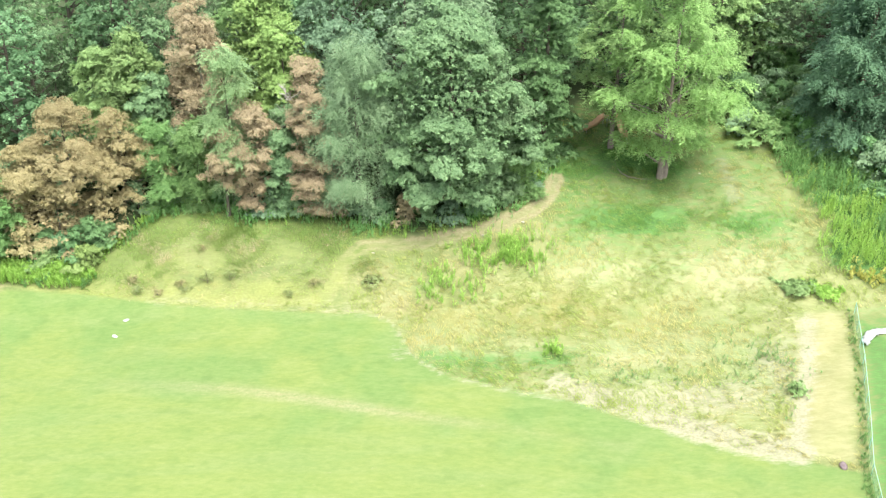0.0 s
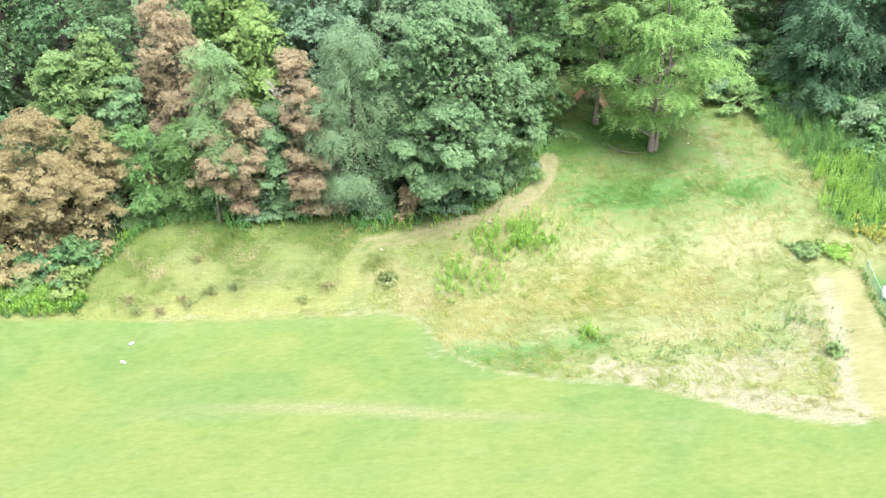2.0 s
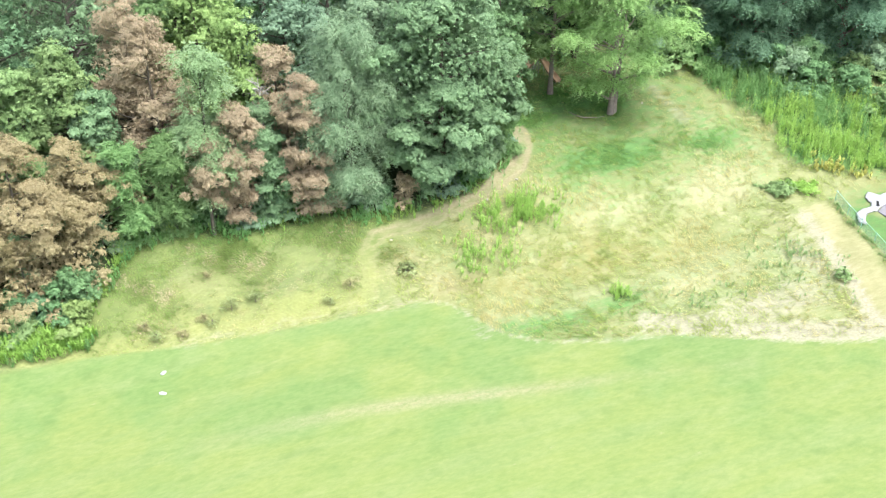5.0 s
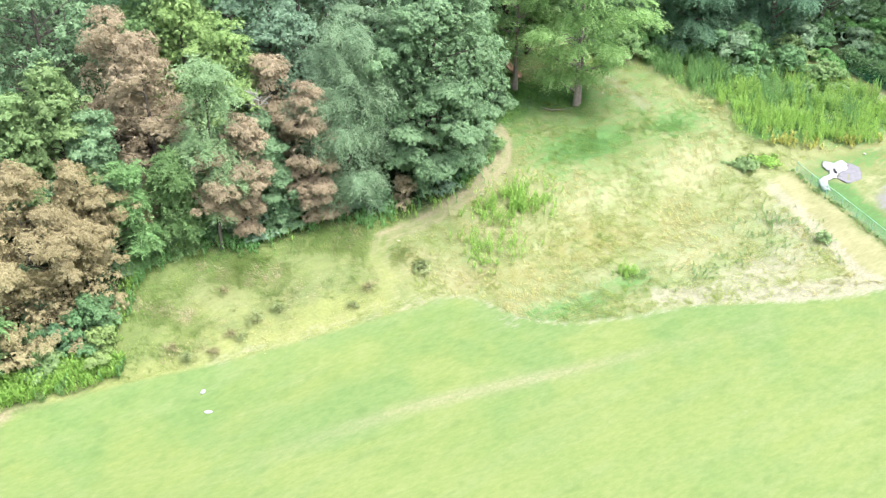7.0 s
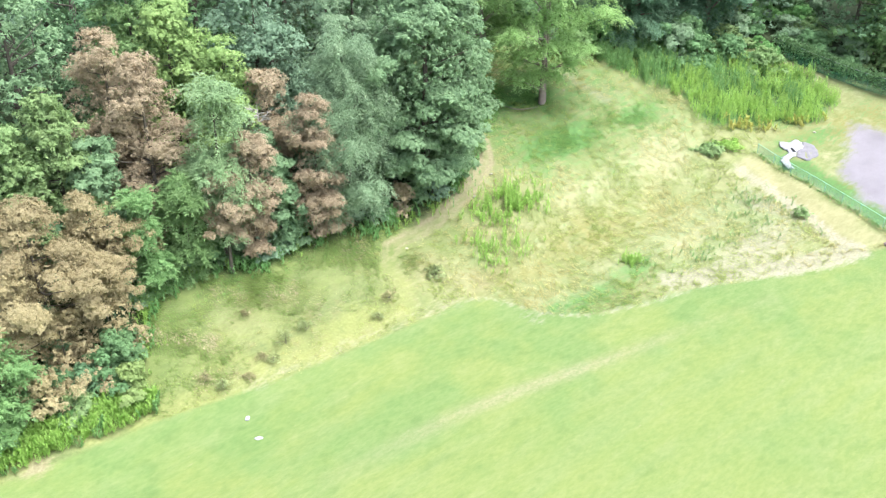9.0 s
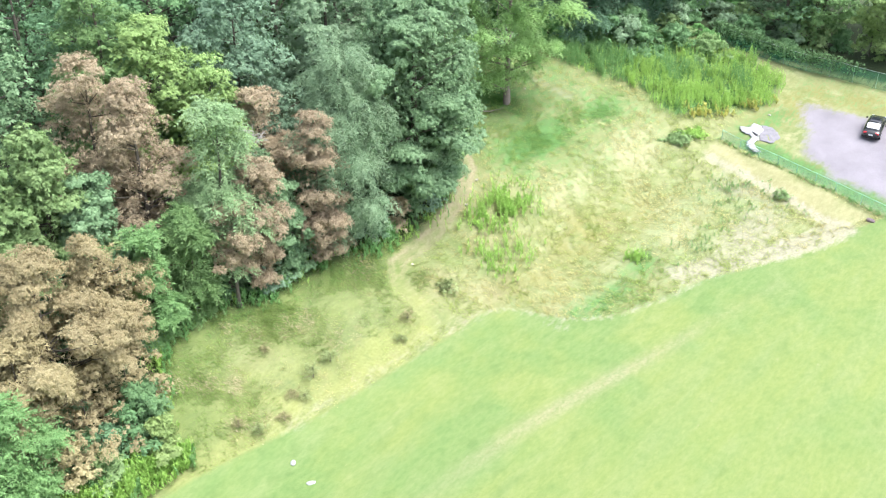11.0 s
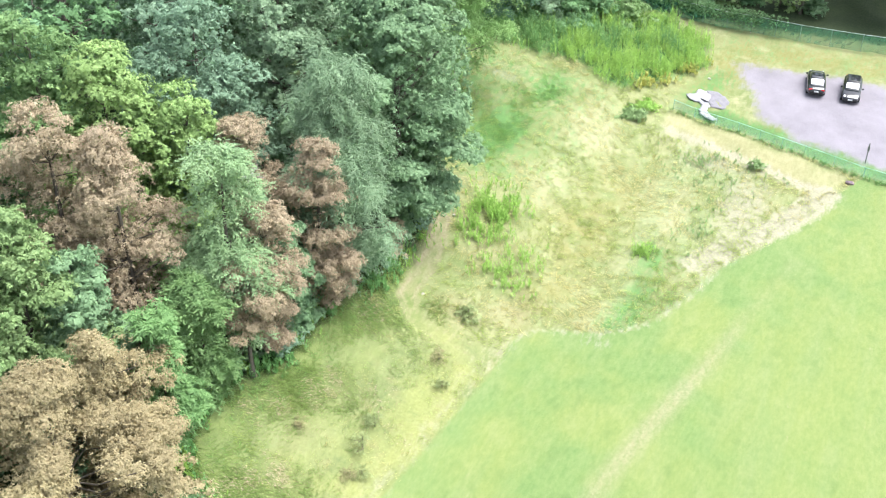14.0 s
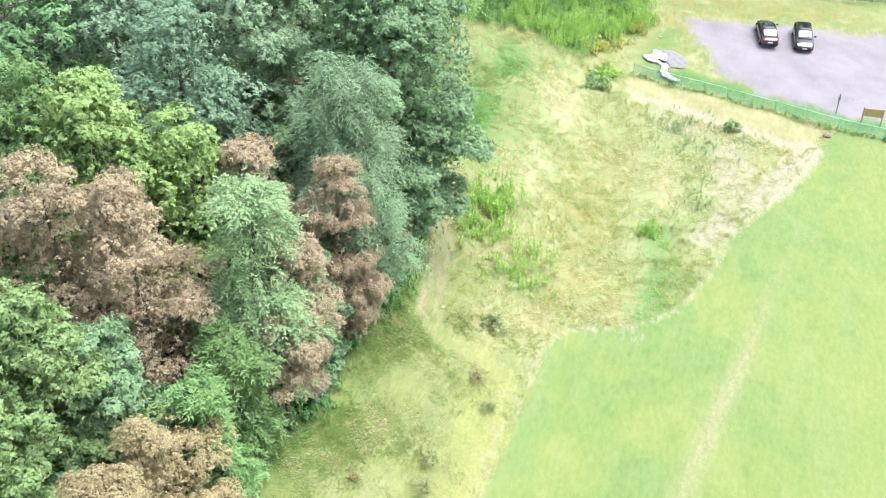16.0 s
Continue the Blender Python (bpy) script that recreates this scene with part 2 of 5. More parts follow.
def build_ground():
    fx, fy = np.arange(-45, 60.1, 0.45), np.arange(36, 96.1, 0.45)
    xs = np.concatenate([[-3000, -1500, -700, -350, -200, -130, -95, -75, -66, -60, -55, -51, -48, -46], fx, [61, 63, 66, 70, 75, 82, 95, 120, 170, 260, 450, 900, 1800, 3000]])
    ys = np.concatenate([[-3000, -1500, -700, -300, -140, -70, -35, -18, -5, 5, 13, 20, 25, 29, 32, 34], fy, [97, 99, 102, 106, 112, 120, 130, 150, 190, 260, 450, 900, 1800, 3000]])
    X, Y = np.meshgrid(xs, ys)
    x, y = X.ravel(), Y.ravel()
    rng = np.random.default_rng(3)
    z = land(x, y)
    meadow = np.clip(beyond(x, y, LAWN_EDGE) / 1.2, 0, 1) * (x < 70)
    z = z + meadow * rng.normal(0, 0.035, x.size) + 0.12 * meadow * np.sin(x * 0.9 + 1.3 * np.sin(y * 0.7)) * np.sin(y * 0.8)
    z = z - 0.10 * np.exp(-(to_line(x, y, PATH) / 0.7) ** 2)
    nx, ny = len(xs), len(ys)
    i = np.arange((ny - 1) * nx).reshape(ny - 1, nx)[:, :-1].ravel()
    faces = np.stack([i, i + 1, i + nx + 1, i + nx], 1)
    me = bpy.data.meshes.new("ground")
    fill(me, np.stack([x, y, z], 1), faces)
    me.polygons.foreach_set("use_smooth", np.ones(len(faces), bool))
    ruts = np.abs(to_line(x, y, PATH) - 0.5)
    path_width = np.clip(1 - to_line(x, y, PATH) / 1.05, 0, 1) * 0.40 + 0.66 * np.exp(-(ruts / 0.26) ** 2)
    path_width = path_width * np.clip(0.45 + (y - 71.5) / 4.0, 0.34, 1.15)
    path_width = np.maximum(path_width, 1.1 * np.exp(-(((x + 36.6) / 1.1) ** 2 + ((y - 69.7) / 0.55) ** 2)))
    sandy = np.maximum.reduce([
        1.1 * np.exp(-(to_line(x, y, [(8.6, 56.7), (12.6, 54.8), (16.3, 52.3), (19.2, 50.8), (22.8, 49.5)]) / 1.3) ** 4),
        0.85 * np.exp(-(((x - 18) / 6) ** 2 + ((y - 55.3) / 2.0) ** 2)),
        0.6 * np.exp(-(((x - 24.5) / 2.2) ** 2 + ((y - 58.5) / 4) ** 2)),
        0.95 * np.exp(-(to_line(x, y, [(27.9, 63.6), (26.5, 59), (24.8, 54.5), (23.2, 50.4)]) / 0.75) ** 2),
        0.5 * np.exp(-(to_line(x, y, [(25.5, 83), (25.6, 78)]) / 0.9) ** 2),
        0.5 * np.exp(-(to_line(x, y, LAWN_EDGE[5:14]) / 0.3) ** 2),
        0.26 * np.exp(-(to_line(x, y, [(-23, 67.7), (-15, 66.8), (-7.5, 66.2)]) / 0.9) ** 2),
        0.5 * np.exp(-(((x + 3.2) / 0.7) ** 2 + ((y - 60.6) / 1.1) ** 2))])
    lush = np.maximum.reduce([
        1.25 * np.exp(-(((x - 16.5) / 6) ** 2 + ((y - 75.8) / 2.4) ** 2)),
        0.8 * np.exp(-(((x - 26) / 4) ** 2 + ((y - 74.5) / 2.2) ** 2)),
        0.62 * np.exp(-(to_line(x, y, [(-1.2, 60), (2, 59.4), (7, 59.4), (9.5, 60.5)]) / 1.2) ** 2), 0.55 * np.exp(-(to_line(x, y, [(2, 57), (6, 55.8), (8.5, 55), (11, 53.7)]) / 0.4) ** 2),
        0.9 * np.exp(-(to_line(x, y, [(11, 83), (16, 84.5), (20, 83)]) / 3.2) ** 2),
        0.5 * np.clip((y - 67) / 8, 0, 1) * np.clip((x - 7) / 4, 0, 1) * np.clip((32 - x) / 4, 0, 1),
        0.95 * region(x, y, WEEDS, 1.0), 0.22 * region(x, y, [(43.5, 62), (44.2, 52), (43.8, 46), (46.5, 30), (52, 30), (51, 64)], 1.0),
        0.85 * region(x, y, [(27, 47), (30.4, 58), (31.9, 64.2), (33.5, 60), (32.5, 57), (30.4, 50), (29.2, 42), (26, 42)], 0.6),
        0.6 * np.exp(-(to_line(x, y, [(33.5, 63), (40, 61.8)]) / 1.8) ** 2)])
    # band before the wood where the trees' shade is painted into the ground
    edge_shade = np.clip(1.2 - to_line(x, y, WOOD_EDGE[2:8]) / 5.0, 0, 1) * (y < 79)
    cropped = np.maximum(np.clip((-8.6 - x) / 1.5, 0, 1) * np.clip((75.5 - y) / 6, 0, 1), 0.75 * np.exp(-(to_line(x, y, [(-8.5, 71), (-8, 66)]) / 1.0) ** 2))
    mustard = np.maximum.reduce([1.1 * np.exp(-(((x - 9.5) / 6.5) ** 2 + ((y - 65.5) / 2.9) ** 2)), 0.8 * np.exp(-(((x - 1) / 5) ** 2 + ((y - 65.2) / 1.6) ** 2)), 0.7 * np.exp(-(to_line(x, y, [(24, 52.5), (28.5, 61)]) / 1.6) ** 2), 0.95 * np.exp(-(to_line(x, y, [(38, 63), (46, 60), (47, 46)]) / 2.6) ** 2)])
    def blob(cx, cy, rx, ry):
        return np.exp(-(((x - cx) / rx) ** 2 + ((y - cy) / ry) ** 2))
    straw = np.maximum.reduce([blob(23, 69.5, 4.5, 2.6), 0.8 * blob(13, 69.5, 5, 1.5), 0.9 * blob(15, 60.5, 5, 2.0), 0.7 * blob(7, 62, 3, 1.0), 0.7 * blob(26.5, 63, 1.5, 3.5), 0.8 * blob(27, 79, 1.0, 4.0)])
    grey_weed = np.maximum.reduce([blob(23, 59, 3.2, 3.6), 0.9 * blob(13.5, 57.8, 4.5, 1.3), 0.75 * blob(22.3, 54.8, 1.6, 1.0), 0.75 * np.exp(-(to_line(x, y, [(-0.5, 60.3), (9, 60.8), (15, 61.4), (21, 61.4)]) / 1.1) ** 2), 0.5 * blob(29, 72, 2, 3)])
    brownish = np.maximum.reduce([0.9 * blob(-5.5, 70.2, 1.8, 2.4), 0.7 * blob(-2.5, 66.3, 3.0, 1.6), 0.6 * blob(1.5, 70.5, 3.0, 1.5), 0.5 * blob(-17, 69.5, 8, 1.2), 0.75 * blob(-20, 72.6, 3, 1.1), 0.7 * blob(-24.5, 72.2, 1.6, 1.2)])
    scar = np.exp(-(to_line(x, y, SCAR) / 0.55) ** 2) * np.clip(1.3 - np.abs(x + 8.5) / 12, 0.22, 1)
    stripe = np.exp(-(to_line(x, y, [(-30, 69.8), (-24, 68.5), (-17.5, 67.3), (-10.5, 66.9), (-8.6, 68.6), (-8.0, 71.5)]) / 0.85) ** 2)
    for name, v in (("scar", scar), ("stripe", stripe), ("straw", straw), ("grey_weed", grey_weed), ("brownish", brownish), ("lawn", np.clip(0.5 - beyond(x, y, LAWN_EDGE) / 0.8, 0, 1) * (1 - region(x, y, [(26.9, 47), (31.5, 64), (36, 64), (60, 40), (60, -60), (30, -60)], 0.3))),
                    ("trodden", path_width), ("sandy", sandy), ("lush", lush), ("track", region(x, y, TRACK, 0.55)), ("gravel", region(x, y, LOT, 1.4)), ("cropped", cropped), ("edge_shade", edge_shade), ("sunny", np.clip((np.interp(x, (-60, -18, 5, 30), (66, 57.2, 51.4, 45)) - y) / 3.0, 0, 1)), ("mustard", mustard),
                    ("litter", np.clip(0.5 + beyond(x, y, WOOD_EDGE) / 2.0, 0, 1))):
        me.attributes.new(name, 'FLOAT', 'POINT').data.foreach_set("value", v.astype(np.float32))
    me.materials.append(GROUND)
    return tagged(new("ground", me), "mown lawn meeting a rough yellow-green meadow bank", "ground", kind="structure")


def fill(me, verts, faces):
    """Puts vertices and quads (or triangles) into a mesh, quickly."""
    k = faces.shape[1]
    me.vertices.add(len(verts))
    me.vertices.foreach_set("co", np.ascontiguousarray(verts, np.float32).ravel())
    me.loops.add(faces.size)
    me.loops.foreach_set("vertex_index", np.ascontiguousarray(faces, np.int32).ravel())
    me.polygons.add(len(faces))
    me.polygons.foreach_set("loop_start", np.arange(0, faces.size, k, dtype=np.int32))
    me.update(calc_edges=True)
    return me


def ground_material():
    m, n, l, b = material("grassland", 0.95)

    def mask(name):
        a = n.new("ShaderNodeAttribute")
        a.attribute_name = name
        return a.outputs["Fac"]

    def ragged(v, fac, amount=0.9, hard=3.0):
        """Breaks a soft mask up with noise."""
        return calc(n, l, 'ADD', calc(n, l, 'MULTIPLY', calc(n, l, 'ADD', calc(n, l, 'SUBTRACT', v, 0.5), calc(n, l, 'MULTIPLY', calc(n, l, 'SUBTRACT', fac, 0.5), amount)), hard), 0.5, True)

    big, mid, fine = noise_node(n, l, 0.11, 5), noise_node(n, l, 0.6, 6), noise_node(n, l, 5.0, 6)
    blades = noise_node(n, l, 2.2, 6, stretch=((0.75, 1.7, 1.0), 14))
    # mown lawn, with mowing streaks
    streak = noise_node(n, l, 0.5, 5, stretch=((0.14, 1.1, 1.0), 15))
    patch = noise_node(n, l, 0.14, 4, rough=0.6)
    lawn = mix(n, l, calc(n, l, 'MULTIPLY', calc(n, l, 'SUBTRACT', patch, 0.42, True), 6.0, True), (0.090, 0.147, 0.041), (0.152, 0.178, 0.048))
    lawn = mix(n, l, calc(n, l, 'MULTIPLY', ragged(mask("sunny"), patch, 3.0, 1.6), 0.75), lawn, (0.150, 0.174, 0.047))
    lawn = mix(n, l, calc(n, l, 'MULTIPLY', calc(n, l, 'SUBTRACT', streak, 0.46, True), 2.4, True), lawn, (0.141, 0.177, 0.074))
    lawn = mix(n, l, 0.46, lawn, ramp(n, l, blades, (0.3, (0.080, 0.141, 0.045)), (0.7, (0.161, 0.208, 0.081))))
    wear = noise_node(n, l, 0.55, 7, rough=0.7, stretch=((0.6, 1.3, 1.0), 15))
    lawn = mix(n, l, calc(n, l, 'MULTIPLY', calc(n, l, 'SUBTRACT', wear, 0.5, True), 1.5, True), lawn, (0.203, 0.225, 0.102))
    lawn = mix(n, l, calc(n, l, 'MULTIPLY', calc(n, l, 'SUBTRACT', 0.46, wear, True), 1.6, True), lawn, (0.088, 0.150, 0.050))
    mottle = noise_node(n, l, 0.95, 4, rough=0.55, stretch=((0.7, 1.2, 1.0), 15))
    lawn = mix(n, l, calc(n, l, 'MULTIPLY', calc(n, l, 'SUBTRACT', 0.47, mottle, True), 2.6, True), lawn, (0.076, 0.128, 0.036))
    # rough meadow: straw, mustard and green drifts
    tuft = noise_node(n, l, 1.5, 6, rough=0.7, stretch=((0.6, 1.7, 1.0), 160))
    drift = noise_node(n, l, 0.2, 5, rough=0.65)
    rough = mix(n, l, calc(n, l, 'MULTIPLY', calc(n, l, 'SUBTRACT', drift, 0.38, True), 4.5, True), (0.111, 0.147, 0.048), (0.192, 0.201, 0.094))
    rough = mix(n, l, calc(n, l, 'MULTIPLY', mask("mustard"), calc(n, l, 'MULTIPLY', calc(n, l, 'SUBTRACT', mid, 0.2, True), 3.0, True)), rough, (0.170, 0.150, 0.048))
    veg = noise_node(n, l, 0.42, 5, rough=0.7)
    rough = mix(n, l, calc(n, l, 'MULTIPLY', calc(n, l, 'SUBTRACT', veg, 0.50, True), 5.0, True), rough, (0.105, 0.155, 0.050))
    rough = mix(n, l, calc(n, l, 'MULTIPLY', calc(n, l, 'SUBTRACT', noise_node(n, l, 0.5, 5, rough=0.7, stretch=((1, 1, 1), 70)), 0.52, True), 5.0, True), rough, (0.259, 0.257, 0.147))
    rough = mix(n, l, 0.4, rough, ramp(n, l, tuft, (0.32, (0.087, 0.113, 0.039)), (0.5, (0.155, 0.172, 0.071)), (0.68, (0.271, 0.273, 0.154))))
    green = ramp(n, l, tuft, (0.3, (0.043, 0.100, 0.030)), (0.7, (0.098, 0.190, 0.057)))
    straw = ramp(n, l, tuft, (0.3, (0.226, 0.223, 0.123)), (0.7, (0.353, 0.341, 0.223)))
    rough = mix(n, l, calc(n, l, 'MULTIPLY', ragged(mask("straw"), mid, 1.8, 1.3), 0.55), rough, straw)
    grey_weed = ramp(n, l, fine, (0.35, (0.110, 0.146, 0.062)), (0.65, (0.228, 0.258, 0.130)))
    rough = mix(n, l, calc(n, l, 'MULTIPLY', ragged(mask("grey_weed"), tuft, 2.2, 2.0), 0.75), rough, grey_weed)
    brownish = ramp(n, l, tuft, (0.3, (0.124, 0.109, 0.052)), (0.7, (0.242, 0.216, 0.123)))
    rough = mix(n, l, calc(n, l, 'MULTIPLY', ragged(mask("brownish"), mid, 1.6, 1.8), 0.6), rough, brownish)
    rough = mix(n, l, ragged(mask("lush"), tuft, 2.6, 1.9), rough, green)
    blotch = noise_node(n, l, 0.33, 6, rough=0.7)
    short = mix(n, l, calc(n, l, 'MULTIPLY', calc(n, l, 'SUBTRACT', blotch, 0.40, True), 5.0, True), (0.092, 0.128, 0.042), (0.185, 0.205, 0.062))
    short = mix(n, l, calc(n, l, 'MULTIPLY', calc(n, l, 'SUBTRACT', noise_node(n, l, 0.8, 6, rough=0.75), 0.52, True), 4.0, True), short, (0.165, 0.140, 0.066))
    short = mix(n, l, 0.45, short, ramp(n, l, mix(n, l, 0.5, fine, tuft), (0.36, (0.070, 0.098, 0.034)), (0.64, (0.235, 0.245, 0.115))))
    rough = mix(n, l, ragged(mask("cropped"), mid, 0.5, 1.1), rough, short)
    # darker green carrying the tree shade along the wood's edge
    dull = ramp(n, l, mix(n, l, 0.5, tuft, mid), (0.35, (0.070, 0.106, 0.031)), (0.6, (0.124, 0.155, 0.050)))
    rough = mix(n, l, calc(n, l, 'MULTIPLY', ragged(mask("stripe"), mid, 1.4, 1.3), 0.32), rough, ramp(n, l, fine, (0.3, (0.178, 0.186, 0.062)), (0.7, (0.262, 0.266, 0.104))))
    rough = mix(n, l, ragged(mask("edge_shade"), mid, 1.2, 1.3), rough, dull)
    earth = ramp(n, l, fine, (0.3, (0.188, 0.176, 0.122)), (0.7, (0.290, 0.280, 0.212)))
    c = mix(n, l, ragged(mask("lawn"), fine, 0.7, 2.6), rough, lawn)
    c = mix(n, l, calc(n, l, 'MULTIPLY', mask("scar"), calc(n, l, 'ADD', calc(n, l, 'MULTIPLY', blades, 1.2), 0.05), True), c, ramp(n, l, fine, (0.3, (0.168, 0.160, 0.086)), (0.7, (0.250, 0.236, 0.150))))
    worn = ramp(n, l, mix(n, l, 0.5, tuft, mid), (0.35, (0.182, 0.176, 0.086)), (0.65, (0.275, 0.254, 0.150)))
    c = mix(n, l, calc(n, l, 'MULTIPLY', ragged(mask("track"), mix(n, l, 0.5, tuft, mid), 2.0, 1.7), 0.68), c, worn)
    c = mix(n, l, calc(n, l, 'MULTIPLY', calc(n, l, 'MULTIPLY', ragged(mask("sandy"), tuft, 2.4, 1.5), calc(n, l, 'MULTIPLY', mask("sandy"), 3.0, True)), 0.85), c, earth)
    tread = ramp(n, l, fine, (0.3, (0.158, 0.136, 0.078)), (0.7, (0.262, 0.234, 0.150)))
    c = mix(n, l, calc(n, l, 'MULTIPLY', ragged(mask("trodden"), tuft, 1.5, 1.9), 0.85), c, tread)
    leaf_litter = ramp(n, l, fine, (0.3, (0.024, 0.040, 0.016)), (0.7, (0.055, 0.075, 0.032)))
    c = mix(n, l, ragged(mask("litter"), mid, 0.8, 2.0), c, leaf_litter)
    stone = ramp(n, l, noise_node(n, l, 0.3, 8), (0.3, (0.140, 0.130, 0.148)), (0.7, (0.207, 0.194, 0.218)))
    stone = mix(n, l, 0.3, stone, ramp(n, l, noise_node(n, l, 14, 4), (0.3, (0.113, 0.106, 0.119)), (0.7, (0.252, 0.238, 0.264))))
    c = mix(n, l, ragged(mask("gravel"), mix(n, l, 0.5, tuft, mid), 1.8, 2.4), c, stone)
    l.new(c, b.inputs["Base Color"])
    relief(n, l, b, mix(n, l, 0.5, fine, blades), 0.5, 0.12)
    return m


GROUND = ground_material()
build_ground()


# ---- growing things ----
def leaves(name, at, normal, long_, wide, mat, rng, hang=0.0, along=None):
    """A mesh of pointed leaves at the given places, each facing its normal; hang pulls the long axis downwards."""
    k = len(at)
    a = rng.normal(size=(k, 3)) * (1 - hang)
    a[:, 2] -= 2.0 * hang
    if along is not None:
        a = along.copy()
    normal = normal / np.linalg.norm(normal, axis=1, keepdims=True)
    a -= (a * normal).sum(1, keepdims=True) * normal
    a /= np.linalg.norm(a, axis=1, keepdims=True) + 1e-9
    b = np.cross(normal, a)
    size = rng.uniform(0.65, 1.35, (k, 1))
    L, W = a * long_ * 0.5 * size, b * wide * 0.5 * size
    skew = rng.uniform(-0.5, 0.5, (k, 1)) * L
    v = np.stack([at - L * 0.8 - W + skew, at - L * 0.8 + W - skew, at + L], 1).reshape(-1, 3)
    me = bpy.data.meshes.new(name)
    fill(me, v, np.arange(3 * k).reshape(-1, 3))
    me.materials.append(mat)
    return me


def tubes(name, limbs, mat, sides=7):
    """One mesh of tapered limbs: each a list of (place, radius)."""
    V, F, base = [], [], 0
    ring = np.arange(sides) * 2 * np.pi / sides
    for limb in limbs:
        pts, rad = np.array([p for p, r in limb], float), [r for p, r in limb]
        for k in range(len(pts)):
            d = pts[min(k + 1, len(pts) - 1)] - pts[max(k - 1, 0)]
            d /= np.linalg.norm(d) + 1e-9
            u = np.cross(d, (0.3, 1, 0.2)); u /= np.linalg.norm(u)
            w = np.cross(d, u)
            V.append(pts[k] + rad[k] * (np.cos(ring)[:, None] * u + np.sin(ring)[:, None] * w))
        for k in range(len(pts) - 1):
            for s in range(sides):
                q = base + k * sides
                F.append((q + s, q + (s + 1) % sides, q + sides + (s + 1) % sides, q + sides + s))
        base += len(pts) * sides
    me = bpy.data.meshes.new(name)
    fill(me, np.concatenate(V), np.array(F))
    me.polygons.foreach_set("use_smooth", np.ones(len(F), bool))
    me.materials.append(mat)
    return me


PROFILE = {
    "round": ((0, 0.15, 0.4, 0.65, 0.85, 1), (0.5, 0.85, 1, 0.92, 0.62, 0.12)),
    "oval": ((0, 0.25, 0.5, 0.75, 0.92, 1), (0.6, 0.95, 1, 0.75, 0.4, 0.08)),
    "column": ((0, 0.3, 0.6, 0.85, 1), (0.85, 1, 0.85, 0.5, 0.08)),
    "cone": ((0, 0.25, 0.55, 0.85, 1), (1, 0.88, 0.58, 0.22, 0.03)),
    "dome": ((0, 0.4, 0.75, 1), (1, 1, 0.75, 0.15)),
}


def child(name, me, parent, label=""):
    ob = new(name, me)
    ob.parent = parent
    return tagged(ob, label)


